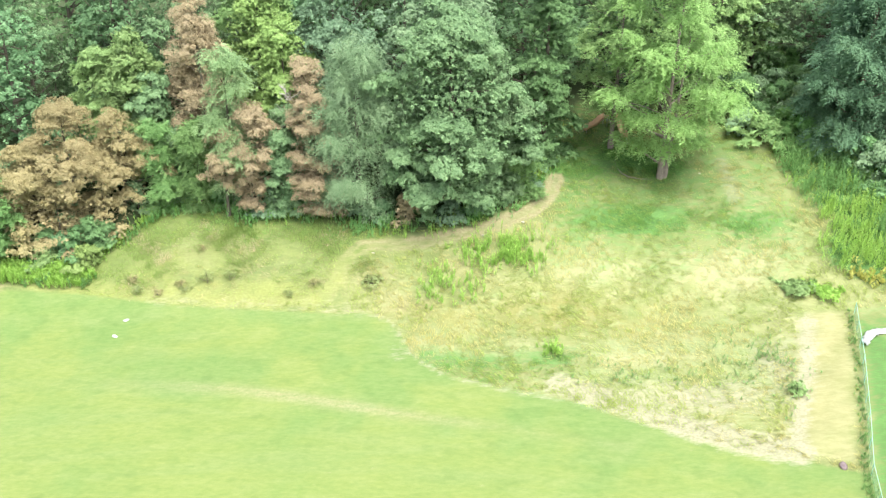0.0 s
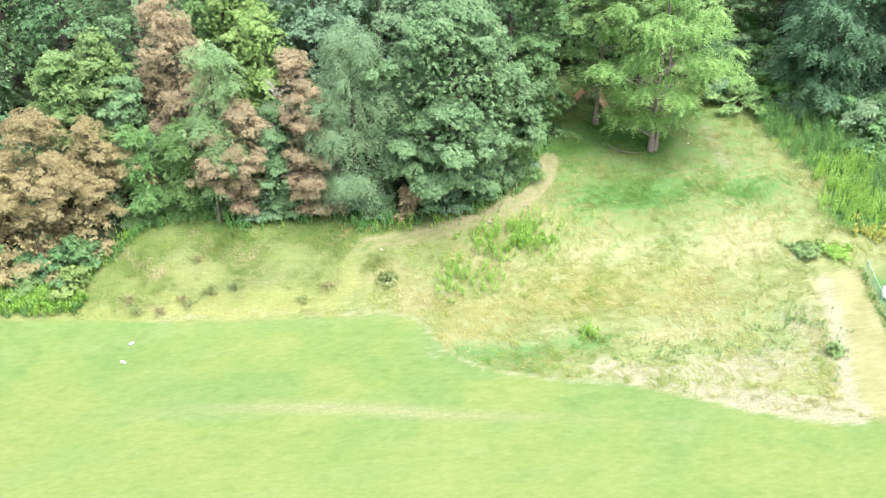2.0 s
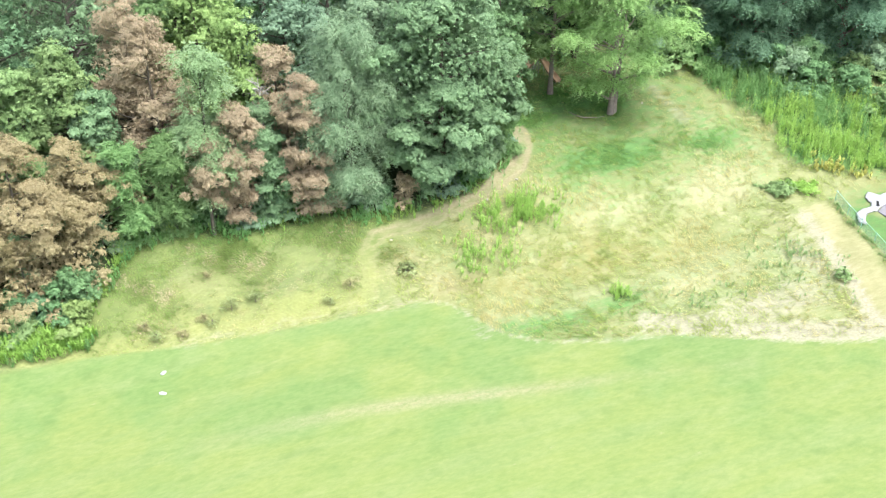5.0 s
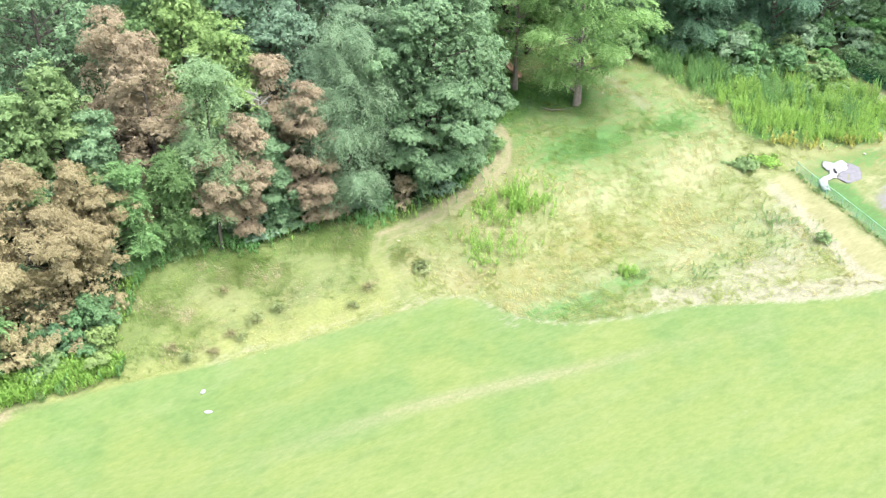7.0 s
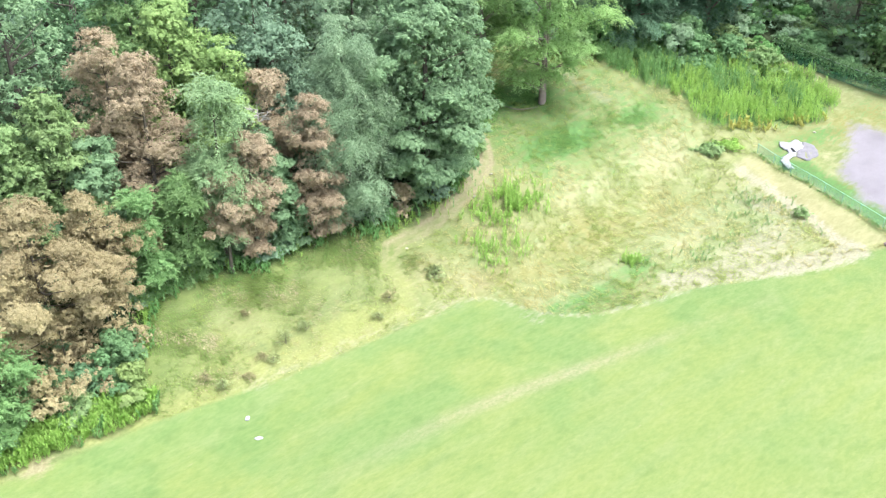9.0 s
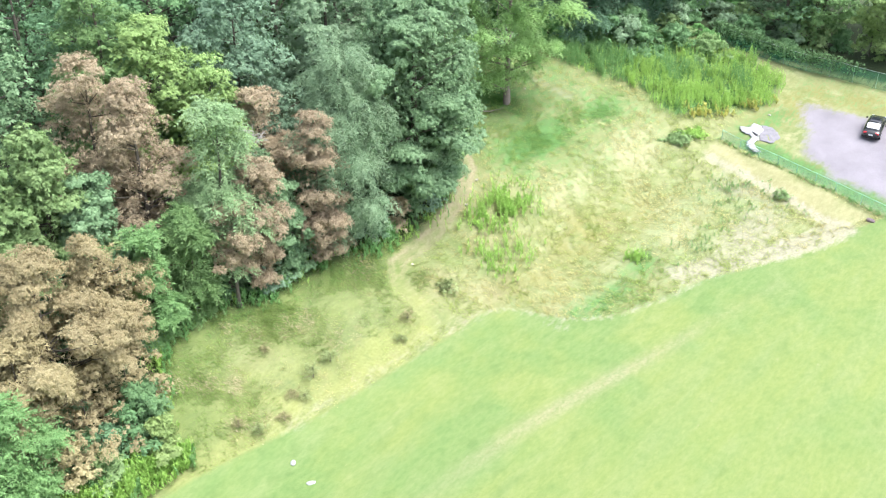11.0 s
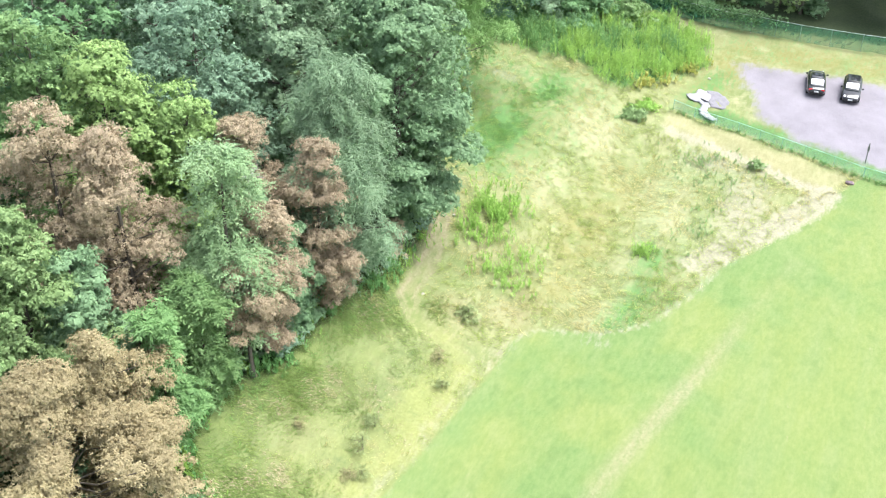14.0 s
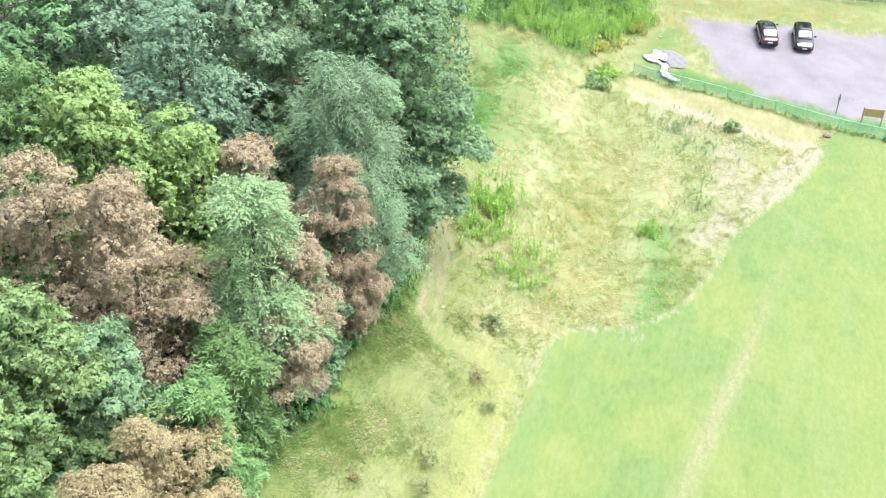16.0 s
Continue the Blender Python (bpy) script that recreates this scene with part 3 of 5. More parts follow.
def tree(name, label, x, y, top, radius, low, shape, mat, count, leaf=(0.30, 0.16), clump=1.1, hang=0.0, bark=None, flat=0.6, seed=0, trunk_r=None, lobes=0.2, group="", inner=0.2, bare=0, fill_=1.0, category="tree", twin=False, style="rosette"):
    """A tree with its foot on the ground at (x, y): crown from height low to height top (above sea, as the land is)."""
    rng = np.random.default_rng(seed * 7919 + 13)
    g = float(land(x, y))
    foot = new(name)
    foot.location = (x, y, g - 0.05)
    tagged(foot, label, category, group)
    high, low = top - g, max(low - g, 0.2)
    if category == "shrub" or group.startswith("forest"):
        count = int(count * 1.1)
        leaf = (leaf[0] * 0.9, leaf[1] * 0.85) if style == "frond" else (leaf[0] * 0.78, leaf[0] * 0.6)
    elif style == "frond":
        count, leaf = int(count * 2.8), (leaf[0] * 0.75, leaf[1] * 0.60)
    elif style == "fluff":
        count, leaf = int(count * 3.9), (leaf[0] * 0.56, leaf[1] * 0.70)
    else:
        count, leaf = int(count * 3.5), (leaf[0] * 0.59, leaf[0] * 0.465)
    us, rs = PROFILE[shape]
    H = high - low
    # lobes, more of them where the crown is wide and near its skin, each a heap of clumps
    big = 1.75 * clump
    nl = max(8, int(1.35 * fill_ * (2 * np.pi * radius * 0.7 * H) / (big * big * 3.0)))
    u = rng.uniform(0, 1, nl * 6)
    keep = rng.uniform(0, 1, u.size) < np.interp(u, us, rs) + 0.08
    u = u[keep][:nl]
    u[:2] = (0.97, 0.9)
    az = rng.uniform(0, 2 * np.pi, u.size)
    ph = rng.uniform(0, 6.28, 6)
    wave = 1 + lobes * (np.sin(2 * az + ph[0] + 3 * u) * 0.5 + np.sin(3 * az + ph[1] - 5 * u) * 0.5 + np.sin(5 * az + ph[2] + 7 * u) * 0.4)
    r = radius * np.interp(u, us, rs) * wave * (0.5 + 0.5 * np.sqrt(rng.uniform(0, 1, u.size)))
    r = np.clip(r - big * 0.38, 0.0, None)
    lobe = np.stack([r * np.cos(az), r * np.sin(az), low + u * H - big * 0.45], 1)
    per = 8
    d = rng.normal(size=(len(lobe) * per, 3))
    d /= np.linalg.norm(d, axis=1, keepdims=True)
    d[:, 2] = np.abs(d[:, 2]) * 1.0 - 0.25
    c = np.repeat(lobe, per, 0) + d * big * (0.75, 0.75, 0.62) * rng.uniform(0.6, 1.1, (len(d), 1))
    c[:, 2] = np.maximum(c[:, 2], 0.3)
    size = clump * rng.uniform(0.4, 0.95, len(c))
    # leafy sprays on the upper shell of every clump
    m_ = 9 if style == "frond" else 7
    k = rng.choice(len(c), int(count * (1 - inner) / m_), p=size ** 2 / (size ** 2).sum())
    d = rng.normal(size=(k.size, 3))
    d /= np.linalg.norm(d, axis=1, keepdims=True)
    d[:, 2] = np.where(d[:, 2] < -0.3, -d[:, 2], d[:, 2])
    near = 0.25 if style == "frond" else 0.55
    at = c[k] + d * size[k, None] * rng.uniform(near, 0.95, (k.size, 1)) * (1, 1, flat)
    out = c[k] * (1, 1, 0)
    out /= np.linalg.norm(out, axis=1, keepdims=True) + 0.3
    # leaves deep in the crown grow in the same sprays
    q = int(count * inner / m_)
    ui = rng.uniform(0.02, 0.9, q)
    ai, ri = rng.uniform(0, 6.283, q), radius * np.interp(ui, us, rs) * 0.8 * np.sqrt(rng.uniform(0, 1, q))
    at = np.concatenate([at, np.stack([ri * np.cos(ai), ri * np.sin(ai), low + ui * H], 1)])
    d = np.concatenate([d, rng.normal(size=(q, 3))])
    out = np.concatenate([out, np.stack([np.cos(ai), np.sin(ai), 0 * ai], 1)])
    ns = len(at)
    rep = lambda v: np.repeat(v, m_, 0)
    if style == "frond":
        # two ranks of leaves along a drooping twig
        axis = d * (1, 1, 0.4) + 0.55 * out + rng.normal(0, 0.3, (ns, 3)) - (0, 0, 0.15 + 1.6 * hang)
        axis /= np.linalg.norm(axis, axis=1, keepdims=True)
        face = (0, 0, 1.0) + 0.55 * d + 0.25 * out + rng.normal(0, 0.28, (ns, 3))
        face -= (face * axis).sum(1, keepdims=True) * axis
        face /= np.linalg.norm(face, axis=1, keepdims=True) + 1e-9
        side = np.cross(axis, face)
        twig = (0.1 + 0.72 * clump) * rng.uniform(0.55, 1.25, ns) * (1 + 0.8 * hang)
        s_ = np.tile((np.arange(m_) + 0.5) / m_, ns)
        sgn = np.tile(np.where(np.arange(m_) % 2 == 0, 1.0, -1.0), ns)
        at = rep(at) + rep(axis) * (rep(twig) * s_)[:, None] + rep(side) * (sgn * leaf[0] * 0.42 * (1.15 - 0.55 * s_))[:, None] + rng.normal(0, 0.03, (ns * m_, 3))
        at[:, 2] -= (0.22 + 0.5 * hang) * rep(twig) * s_ ** 2
        along = rep(axis) * 0.75 + rep(side) * (sgn * (1.05 - 0.6 * s_))[:, None] + rng.normal(0, 0.22, (ns * m_, 3))
        nrm = rep(face) + rng.normal(0, 0.26, (ns * m_, 3))
    else:
        # rosettes: leaves spread like a star round the twig's end and droop a little
        loose = 0.5 if style == "fluff" else 0.3
        axis = 0.8 * d + (0, 0, 0.75) + 0.4 * out + rng.normal(0, loose, (ns, 3))
        axis /= np.linalg.norm(axis, axis=1, keepdims=True)
        u_ = np.cross(axis, rng.normal(size=(ns, 3)))
        u_ /= np.linalg.norm(u_, axis=1, keepdims=True) + 1e-9
        v_ = np.cross(axis, u_)
        th = np.tile(np.arange(m_) * 2 * np.pi / m_, ns) + rng.normal(0, 0.3, ns * m_)
        ray_ = rep(u_) * np.cos(th)[:, None] + rep(v_) * np.sin(th)[:, None]
        reach = leaf[0] * rng.uniform(0.35, 1.4 if style == "fluff" else 0.95, (ns * m_, 1))
        at = rep(at) + ray_ * reach + rep(axis) * rng.normal(0, 0.25 * leaf[0], (ns * m_, 1)) - np.array((0, 0, 0.5)) * reach * (0.4 + 2 * hang)
        along = ray_ - 0.35 * rep(axis) - np.array((0, 0, hang)) + rng.normal(0, 0.15, (ns * m_, 3))
        nrm = rep(axis) + 0.35 * ray_ + rng.normal(0, 0.22, (ns * m_, 3))
    at[:, 2] = np.maximum(at[:, 2], 0.05)
    child("foliage" if category == "shrub" else "crown", leaves("foliage", at, nrm, leaf[0], leaf[1], mat, rng, along=along), foot)
    # trunk and limbs
    tr = trunk_r or max(0.07, 0.016 * high)
    lean = rng.normal(0, 0.012 * high, 2)
    bole = [((lean[0] * s * s, lean[1] * s * s, high * 0.9 * s), tr * (1.45 if s == 0 else 1.0) * (1 - 0.9 * s) + 0.015) for s in np.linspace(0, 1, 9)]
    limbs = [bole]
    if twin:
        limbs.append([((0.45 + 0.9 * q, 0.15 + 0.5 * q, high * 0.62 * q), tr * 0.85 * (1.4 if q == 0 else 1.0) * (1 - 0.85 * q) + 0.015) for q in np.linspace(0, 1, 8)])
    for j in rng.choice(len(c), min(len(c), (26 if category == "tree" else 5) + bare), replace=False):
        tip = c[j]
        s = np.clip((tip[2] - 0.45 * np.hypot(tip[0], tip[1])) / (high * 0.9), 0.06, 0.85)
        start = np.array((lean[0] * s * s, lean[1] * s * s, high * 0.9 * s))
        bend = (start + tip) / 2 + rng.normal(0, 0.12 * radius, 3) * (1, 1, 0.5)
        r0 = tr * (1 - 0.9 * s) * 0.5 + 0.01
        limbs.append([(start, r0), (bend * 0.55 + start * 0.45, r0 * 0.75), (bend, r0 * 0.55), (tip, r0 * 0.2 + 0.008)])
    child("stem" if category == "shrub" else "trunk", tubes("trunk", limbs, bark or BARK), foot)
    return foot


# front row of the wood, from west to east
tree("broadleaf_tree", "young light green tree at the wood's edge", -37.5, 73.6, 8.2, 3.2, 0.4, "oval", FRESH, 9000, (0.32, 0.15), 0.8, seed=1, style="frond")
tree("withered_tree", "broad withered tree with dry tan leaves", -31.6, 77.8, 12.8, 5.6, 0.6, "dome", BROWN, 37700, (0.2, 0.115), 1.02, flat=0.75, seed=2, bare=20, fill_=0.95, inner=0.05, lobes=0.4, style="fluff")
tree("withered_tree", "withered bushy tree with dry tan leaves", -34.8, 75.6, 9.6, 4.0, 0.2, "dome", BROWN, 18850, (0.2, 0.115), 0.89, flat=0.75, seed=3, bare=10, fill_=0.95, inner=0.05, lobes=0.4, style="fluff")
tree("withered_tree", "smaller withered tree with dry tan leaves", -27.3, 78.4, 11.8, 3.4, 0.6, "dome", BROWN, 14500, (0.2, 0.115), 0.85, flat=0.75, seed=4, bare=10, fill_=0.95, inner=0.05, lobes=0.4, style="fluff")
tree("broadleaf_tree", "tall light green tree behind the withered trees", -30.0, 84.6, 15.6, 3.5, 3, "oval", BIRCH, 15000, (0.30, 0.17), 1.1, seed=5)
tree("broadleaf_tree", "fresh green tree with loose rounded crown", -26.9, 83.4, 17.3, 3.5, 3, "oval", BIRCH, 14000, (0.30, 0.17), 1.0, seed=6)
tree("broadleaf_tree", "blue-green tree with large drooping leaves", -25.0, 81.8, 13.8, 2.5, 2, "oval", OAK, 11000, (0.34, 0.18), 0.9, hang=0.2, seed=7)
tree("withered_tree", "tall withered tree with russet dry leaves", -21.9, 85.2, 19.9, 3.6, 5, "oval", RUSSET, 23200, (0.2, 0.115), 1.0, flat=0.72, seed=8, fill_=1.2, inner=0.1, bare=20, style="fluff")
tree("withered_tree", "withered tree with russet dry leaves", -20.6, 82.3, 18.7, 3.5, 4, "oval", RUSSET, 20300, (0.2, 0.115), 0.95, flat=0.72, seed=9, fill_=1.2, inner=0.1, bare=20, style="fluff")
tree("birch_tree", "slender pale green tree with pointed crown", -17.8, 78.0, 17.3, 2.6, 6.2, "column", PALE, 14000, (0.28, 0.14), 0.95, hang=0.2, seed=10, style="frond")
tree("broadleaf_tree", "low green tree at the meadow's edge", -20.8, 78.0, 10.9, 2.0, 1.6, "column", FRESH, 10000, (0.36, 0.17), 0.8, hang=0.15, seed=11, style="frond")
tree("broadleaf_tree", "low fresh green tree at the meadow's edge", -24.0, 78.1, 11.2, 1.5, 1.6, "column", FRESH, 7000, (0.36, 0.17), 0.7, hang=0.15, seed=12, style="frond")
tree("broadleaf_tree", "bright yellow-green tree with rounded crown", -16.2, 86.4, 20.6, 4.4, 4, "round", LIME, 17000, (0.28, 0.16), 1.1, seed=13)
tree("broadleaf_tree", "yellow-green tree beside the grey-green one", -13.6, 82.9, 18.2, 3.3, 4, "round", LIME, 12000, (0.28, 0.16), 1.0, seed=14)
tree("withered_tree", "half withered tree with brown upper crown", -15.8, 77.0, 13.0, 2.3, 7.0, "round", RUSSET, 11000, (0.2, 0.115), 0.8, flat=0.72, seed=15, fill_=1.2, inner=0.1, bare=10, style="fluff")
tree("broadleaf_tree", "dull green low tree at the meadow's edge", -13.6, 77.2, 10.6, 2.1, 2.2, "column", OAK, 9000, (0.28, 0.15), 0.8, seed=16)
tree("withered_tree", "low withered tree with brown leaves", -18.3, 76.8, 11.0, 1.8, 5.8, "round", RUSSET, 7500, (0.2, 0.115), 0.7, flat=0.72, seed=17, fill_=1.2, inner=0.1, style="fluff")
tree("withered_tree", "slim withered tree with russet crown", -11.4, 80.9, 15.5, 2.3, 6, "oval", RUSSET, 13050, (0.2, 0.115), 0.85, flat=0.72, seed=18, fill_=1.2, inner=0.1, bare=20, style="fluff")
tree("withered_tree", "withered tree with brown leaves beside the willow", -10.5, 76.6, 14.8, 2.6, 3.4, "oval", RUSSET, 18125, (0.2, 0.115), 0.85, flat=0.72, seed=19, fill_=1.2, inner=0.1, bare=14, style="fluff")
tree("broadleaf_tree", "tall grey-green tree with bare inner limbs", -9.4, 85.2, 21.8, 4.6, 5, "round", BLUEGREEN, 16000, (0.30, 0.15), 1.2, seed=20, bare=30)
tree("willow_tree", "grey-green willow with drooping sprays", -7.0, 77.1, 19.2, 4.0, 4.2, "column", WILLOW, 24000, (0.42, 0.10), 1.0, hang=0.45, seed=21, style="frond")
tree("oak_tree", "large dull green oak with crown reaching the ground", 0.9, 77.1, 21.6, 6.7, 5.4, "round", OAK, 46000, (0.32, 0.17), 1.25, seed=22, trunk_r=0.4)
tree("broadleaf_tree", "dense green tree beside the oak", 4.4, 78.6, 16.5, 2.9, 3.0, "oval", OAK, 18000, (0.30, 0.16), 1.0, seed=23)
tree("withered_tree", "low withered tree among green ones", -16.0, 76.6, 7.8, 1.6, 4.2, "round", RUSSET, 6000, (0.2, 0.115), 0.65, flat=0.72, seed=64, fill_=1.2, inner=0.1, style="fluff")
tree("broadleaf_tree", "dense green tree between oak and maple", 9.2, 84.0, 24.0, 2.7, 5.0, "column", GREEN, 15000, (0.32, 0.17), 1.05, seed=65)
tree("broadleaf_tree", "low fresh green tree at the end of the path", 6.6, 79.1, 10.0, 1.8, 3.2, "column", FRESH, 8000, (0.32, 0.16), 0.75, hang=0.15, seed=24, style="frond")
tree("maple_tree", "bright yellow-green maple on the meadow bank", 19.6, 81.3, 25.0, 5.7, 7.6, "oval", MAPLE, 19000, (0.30, 0.2), 0.95, hang=0.25, seed=25, bark=BARK_PALE, trunk_r=0.23, lobes=0.32, bare=8, inner=0.08, fill_=0.95, twin=True, style="frond")
tree("broadleaf_tree", "slim pale-trunked tree beside the maple", 15.8, 86.0, 22.5, 4.0, 9.5, "oval", BIRCH, 9500, (0.30, 0.2), 0.8, seed=26, bark=BARK_PALE, trunk_r=0.22, inner=0.1, style="frond")
for k, (x, y, top, r) in enumerate([(37.2, 84.0, 27, 4.8), (41.2, 84.0, 25, 4.6), (39.5, 90, 27, 5.0), (45, 80.5, 22, 4.2)]):
    tree("spruce_tree", "dark spruce with drooping boughs and reddish trunk", x, y, top, r, 7.5, "column", SPRUCE, 20000, (0.44, 0.2), 1.2, hang=0.35, bark=BARK_RED, flat=0.3, seed=30 + k, trunk_r=0.35, group="spruces behind the weeds", style="frond")

tree("broadleaf_tree", "fresh green tree with rounded crown in the wood", -17.0, 90.2, 22.6, 4.6, 6, "round", FRESH, 16000, (0.32, 0.17), 1.2, seed=27)
tree("broadleaf_tree", "dull green tree among the withered ones", -13.2, 79.6, 12.0, 2.4, 3, "oval", OAK, 8000, (0.28, 0.15), 0.85, seed=28)


def dead_tree(x, y, top, reach, seed):
    """A leafless dead tree: bleached stem with forking bare twigs."""
    rg = np.random.default_rng(seed)
    g = float(land(x, y))
    limbs = [[((0, 0, -0.1), 0.16), ((0.1, 0.05, (top - g) * 0.5), 0.11), ((0.0, 0.1, top - g), 0.02)]]
    for j in range(26):
        s0 = rg.uniform(0.55, 0.97) * (top - g)
        az, long_ = rg.uniform(0, 6.28), reach * rg.uniform(0.5, 1.1) * (1.25 - 0.6 * s0 / (top - g))
        d = np.array((math.cos(az), math.sin(az), rg.uniform(0.35, 0.9)))
        p0 = np.array((0.05, 0.07, s0))
        p1, p2 = p0 + d * long_ * 0.5, p0 + d * long_ + (0, 0, -0.15)
        limbs.append([(p0, 0.05), (p1, 0.035), (p2, 0.012)])
        for _ in range(4):
            q = p0 + (p2 - p0) * rg.uniform(0.35, 0.95)
            limbs.append([(q, 0.02), (q + (d * 0.7 + rg.normal(0, 0.6, 3)) * long_ * 0.35, 0.008)])
    ob = new("dead_tree", tubes("dead_tree", limbs, BARK_GREY, 5))
    ob.location = (x, y, g)
    return tagged(ob, "leafless dead tree with bleached grey twigs", "tree")


dead_tree(-13.1, 79.6, 13.5, 1.5, 5)
tree("broadleaf_tree", "light dull green tree behind the oak", 0.6, 86.0, 23.0, 5.0, 7, "round", WILLOW, 13000, (0.34, 0.18), 1.2, seed=29)
tree("broadleaf_tree", "grey-green tree beyond the tall fence", 56.8, 57.0, 15.0, 4.4, 6.0, "round", LIME, 9000, (0.32, 0.18), 1.1, seed=61)
tree("broadleaf_tree", "fresh green tree beyond the tall fence", 56.2, 65.5, 18.0, 4.6, 4.5, "round", FRESH, 10000, (0.34, 0.2), 1.1, seed=62)
tree("broadleaf_tree", "leaning green tree beyond the tall fence", 57.5, 47.5, 16.0, 4.4, 6.5, "round", OAK, 9000, (0.34, 0.2), 1.1, seed=63)

# the wood behind: six kinds, repeated at other places, turns and sizes
KINDS = [
    tree("forest_tree", "dark green forest tree with dense crown", 9.0, 93.0, 25.0, 5.6, 8, "round", DARK, 9500, (0.34, 0.18), 1.2, seed=41, group="forest trees"),
    tree("forest_tree", "green forest tree with tall crown", 16.0, 98.5, 25.5, 5.0, 9, "oval", GREEN, 9500, (0.34, 0.18), 1.2, seed=42, group="forest trees"),
    tree("forest_tree", "dull green forest tree with broad crown", 24.0, 99.0, 25.0, 5.8, 9, "round", OAK, 9500, (0.34, 0.18), 1.2, seed=43, group="forest trees"),
    tree("forest_tree", "blue-green forest tree with loose crown", -3.5, 92.5, 23.5, 5.0, 7, "round", BLUEGREEN, 9500, (0.34, 0.18), 1.2, seed=44, group="forest trees"),
    tree("forest_tree", "dark forest tree with narrow crown", -15.5, 94.5, 24.0, 4.6, 7, "oval", DARK, 9500, (0.34, 0.18), 1.2, seed=45, group="forest trees"),
]
rng = np.random.default_rng(77)
spots = [(k.location.x, k.location.y) for k in KINDS]
for _ in range(4000):
    x, y = rng.uniform(-66, 80), rng.uniform(40, 128)
    back = float(beyond(np.array([x]), np.array([y]), WOOD_EDGE)[0])
    west = y > 86 - 0.0 * x if x > -38 else y > 76 - 0.10 * (x + 38)
    if x > 30:
        west = back > (3.5 if x > 44 else 7)
    if 22 < x < 37 and y < 98 and y > 84:
        continue
    if not west or (x < 30 and x > -38 and y < 90) or back > (40 if x < 4 else 26 if x < 52 else 16) or min(math.hypot(x - a, y - b) for a, b in spots) < 5.9:
        continue
    if 50 < x < 62 and y < 68:
        continue
    spots.append((x, y))
    s = rng.uniform(0.8, 1.12)
    copy_thing(KINDS[rng.integers(len(KINDS))], Matrix.LocRotScale((x, y, float(land(x, y)) - 0.05), Euler((0, 0, rng.uniform(0, 6.28))), (s, s, s * rng.uniform(0.9, 1.08))))

# ---- undergrowth, weeds and grass ----
def shrub(label, x, y, high, radius, mat, count, seed, group="", leaf=(0.26, 0.14), clump=0.5, low=0.05, stem=0.04, **kw):
    g = float(land(x, y))
    return tree("shrub", label, x, y, g + high, radius, g + low, "dome", mat, count, leaf, clump, seed=seed, category="shrub", group=group, trunk_r=stem, lobes=0.42, **kw)


def scatter(rng, tries, x0, x1, y0, y1, weight):
    """Random places in a rectangle, kept where weight(x, y) says."""
    x, y = rng.uniform(x0, x1, tries), rng.uniform(y0, y1, tries)
    k = rng.uniform(0, 1, tries) < weight(x, y)
    return x[k], y[k]


def wobble(x, y, scale, seed=0.0):
    """Smooth drifts between -1 and 1."""
    a, b = x * scale + seed, y * scale - seed
    return 0.4 * np.sin(a + 1.7 * np.sin(b * 0.8)) + 0.35 * np.sin(1.9 * b + 1.3 * np.sin(a * 1.4 + 2)) + 0.25 * np.sin(3.7 * a - 2.9 * b)


def tufts(name, label, x, y, high, wide, mat, rng, per=6, spread=0.16, lean=0.5, category="grass"):
    """Grass in tufts: every blade a bent sliver of two faces."""
    k = len(x) * per
    X, Y = np.repeat(x, per) + rng.normal(0, spread, k), np.repeat(y, per) + rng.normal(0, spread, k)
    root = np.stack([X, Y, land(X, Y) - 0.03], 1)
    h = np.repeat(high, per) * rng.uniform(0.55, 1.2, k)
    wind = 2.6 + 1.2 * wobble(X, Y, 0.35)
    d = np.stack([np.cos(wind), np.sin(wind), np.zeros(k)], 1) * lean * 1.7 + rng.normal(0, 0.45, (k, 3)) * (1, 1, 0)
    side = np.stack([-d[:, 1], d[:, 0], np.zeros(k)], 1) + rng.normal(0, 0.3, (k, 3)) * (1, 1, 0)
    side *= wide / (np.linalg.norm(side, axis=1, keepdims=True) + 1e-6)
    half = root + (d * 0.35 + (0, 0, 0.6)) * h[:, None]
    tip = root + (d * 1.0 + (0, 0, 0.6)) * h[:, None]
    v = np.stack([root - side * 0.3, half - side * 0.5, tip, half + side * 0.5], 1).reshape(-1, 3)
    me = bpy.data.meshes.new(name)
    fill(me, v, np.arange(4 * k).reshape(-1, 4))
    me.materials.append(mat)
    return tagged(new(name, me), label, category, kind="stuff")


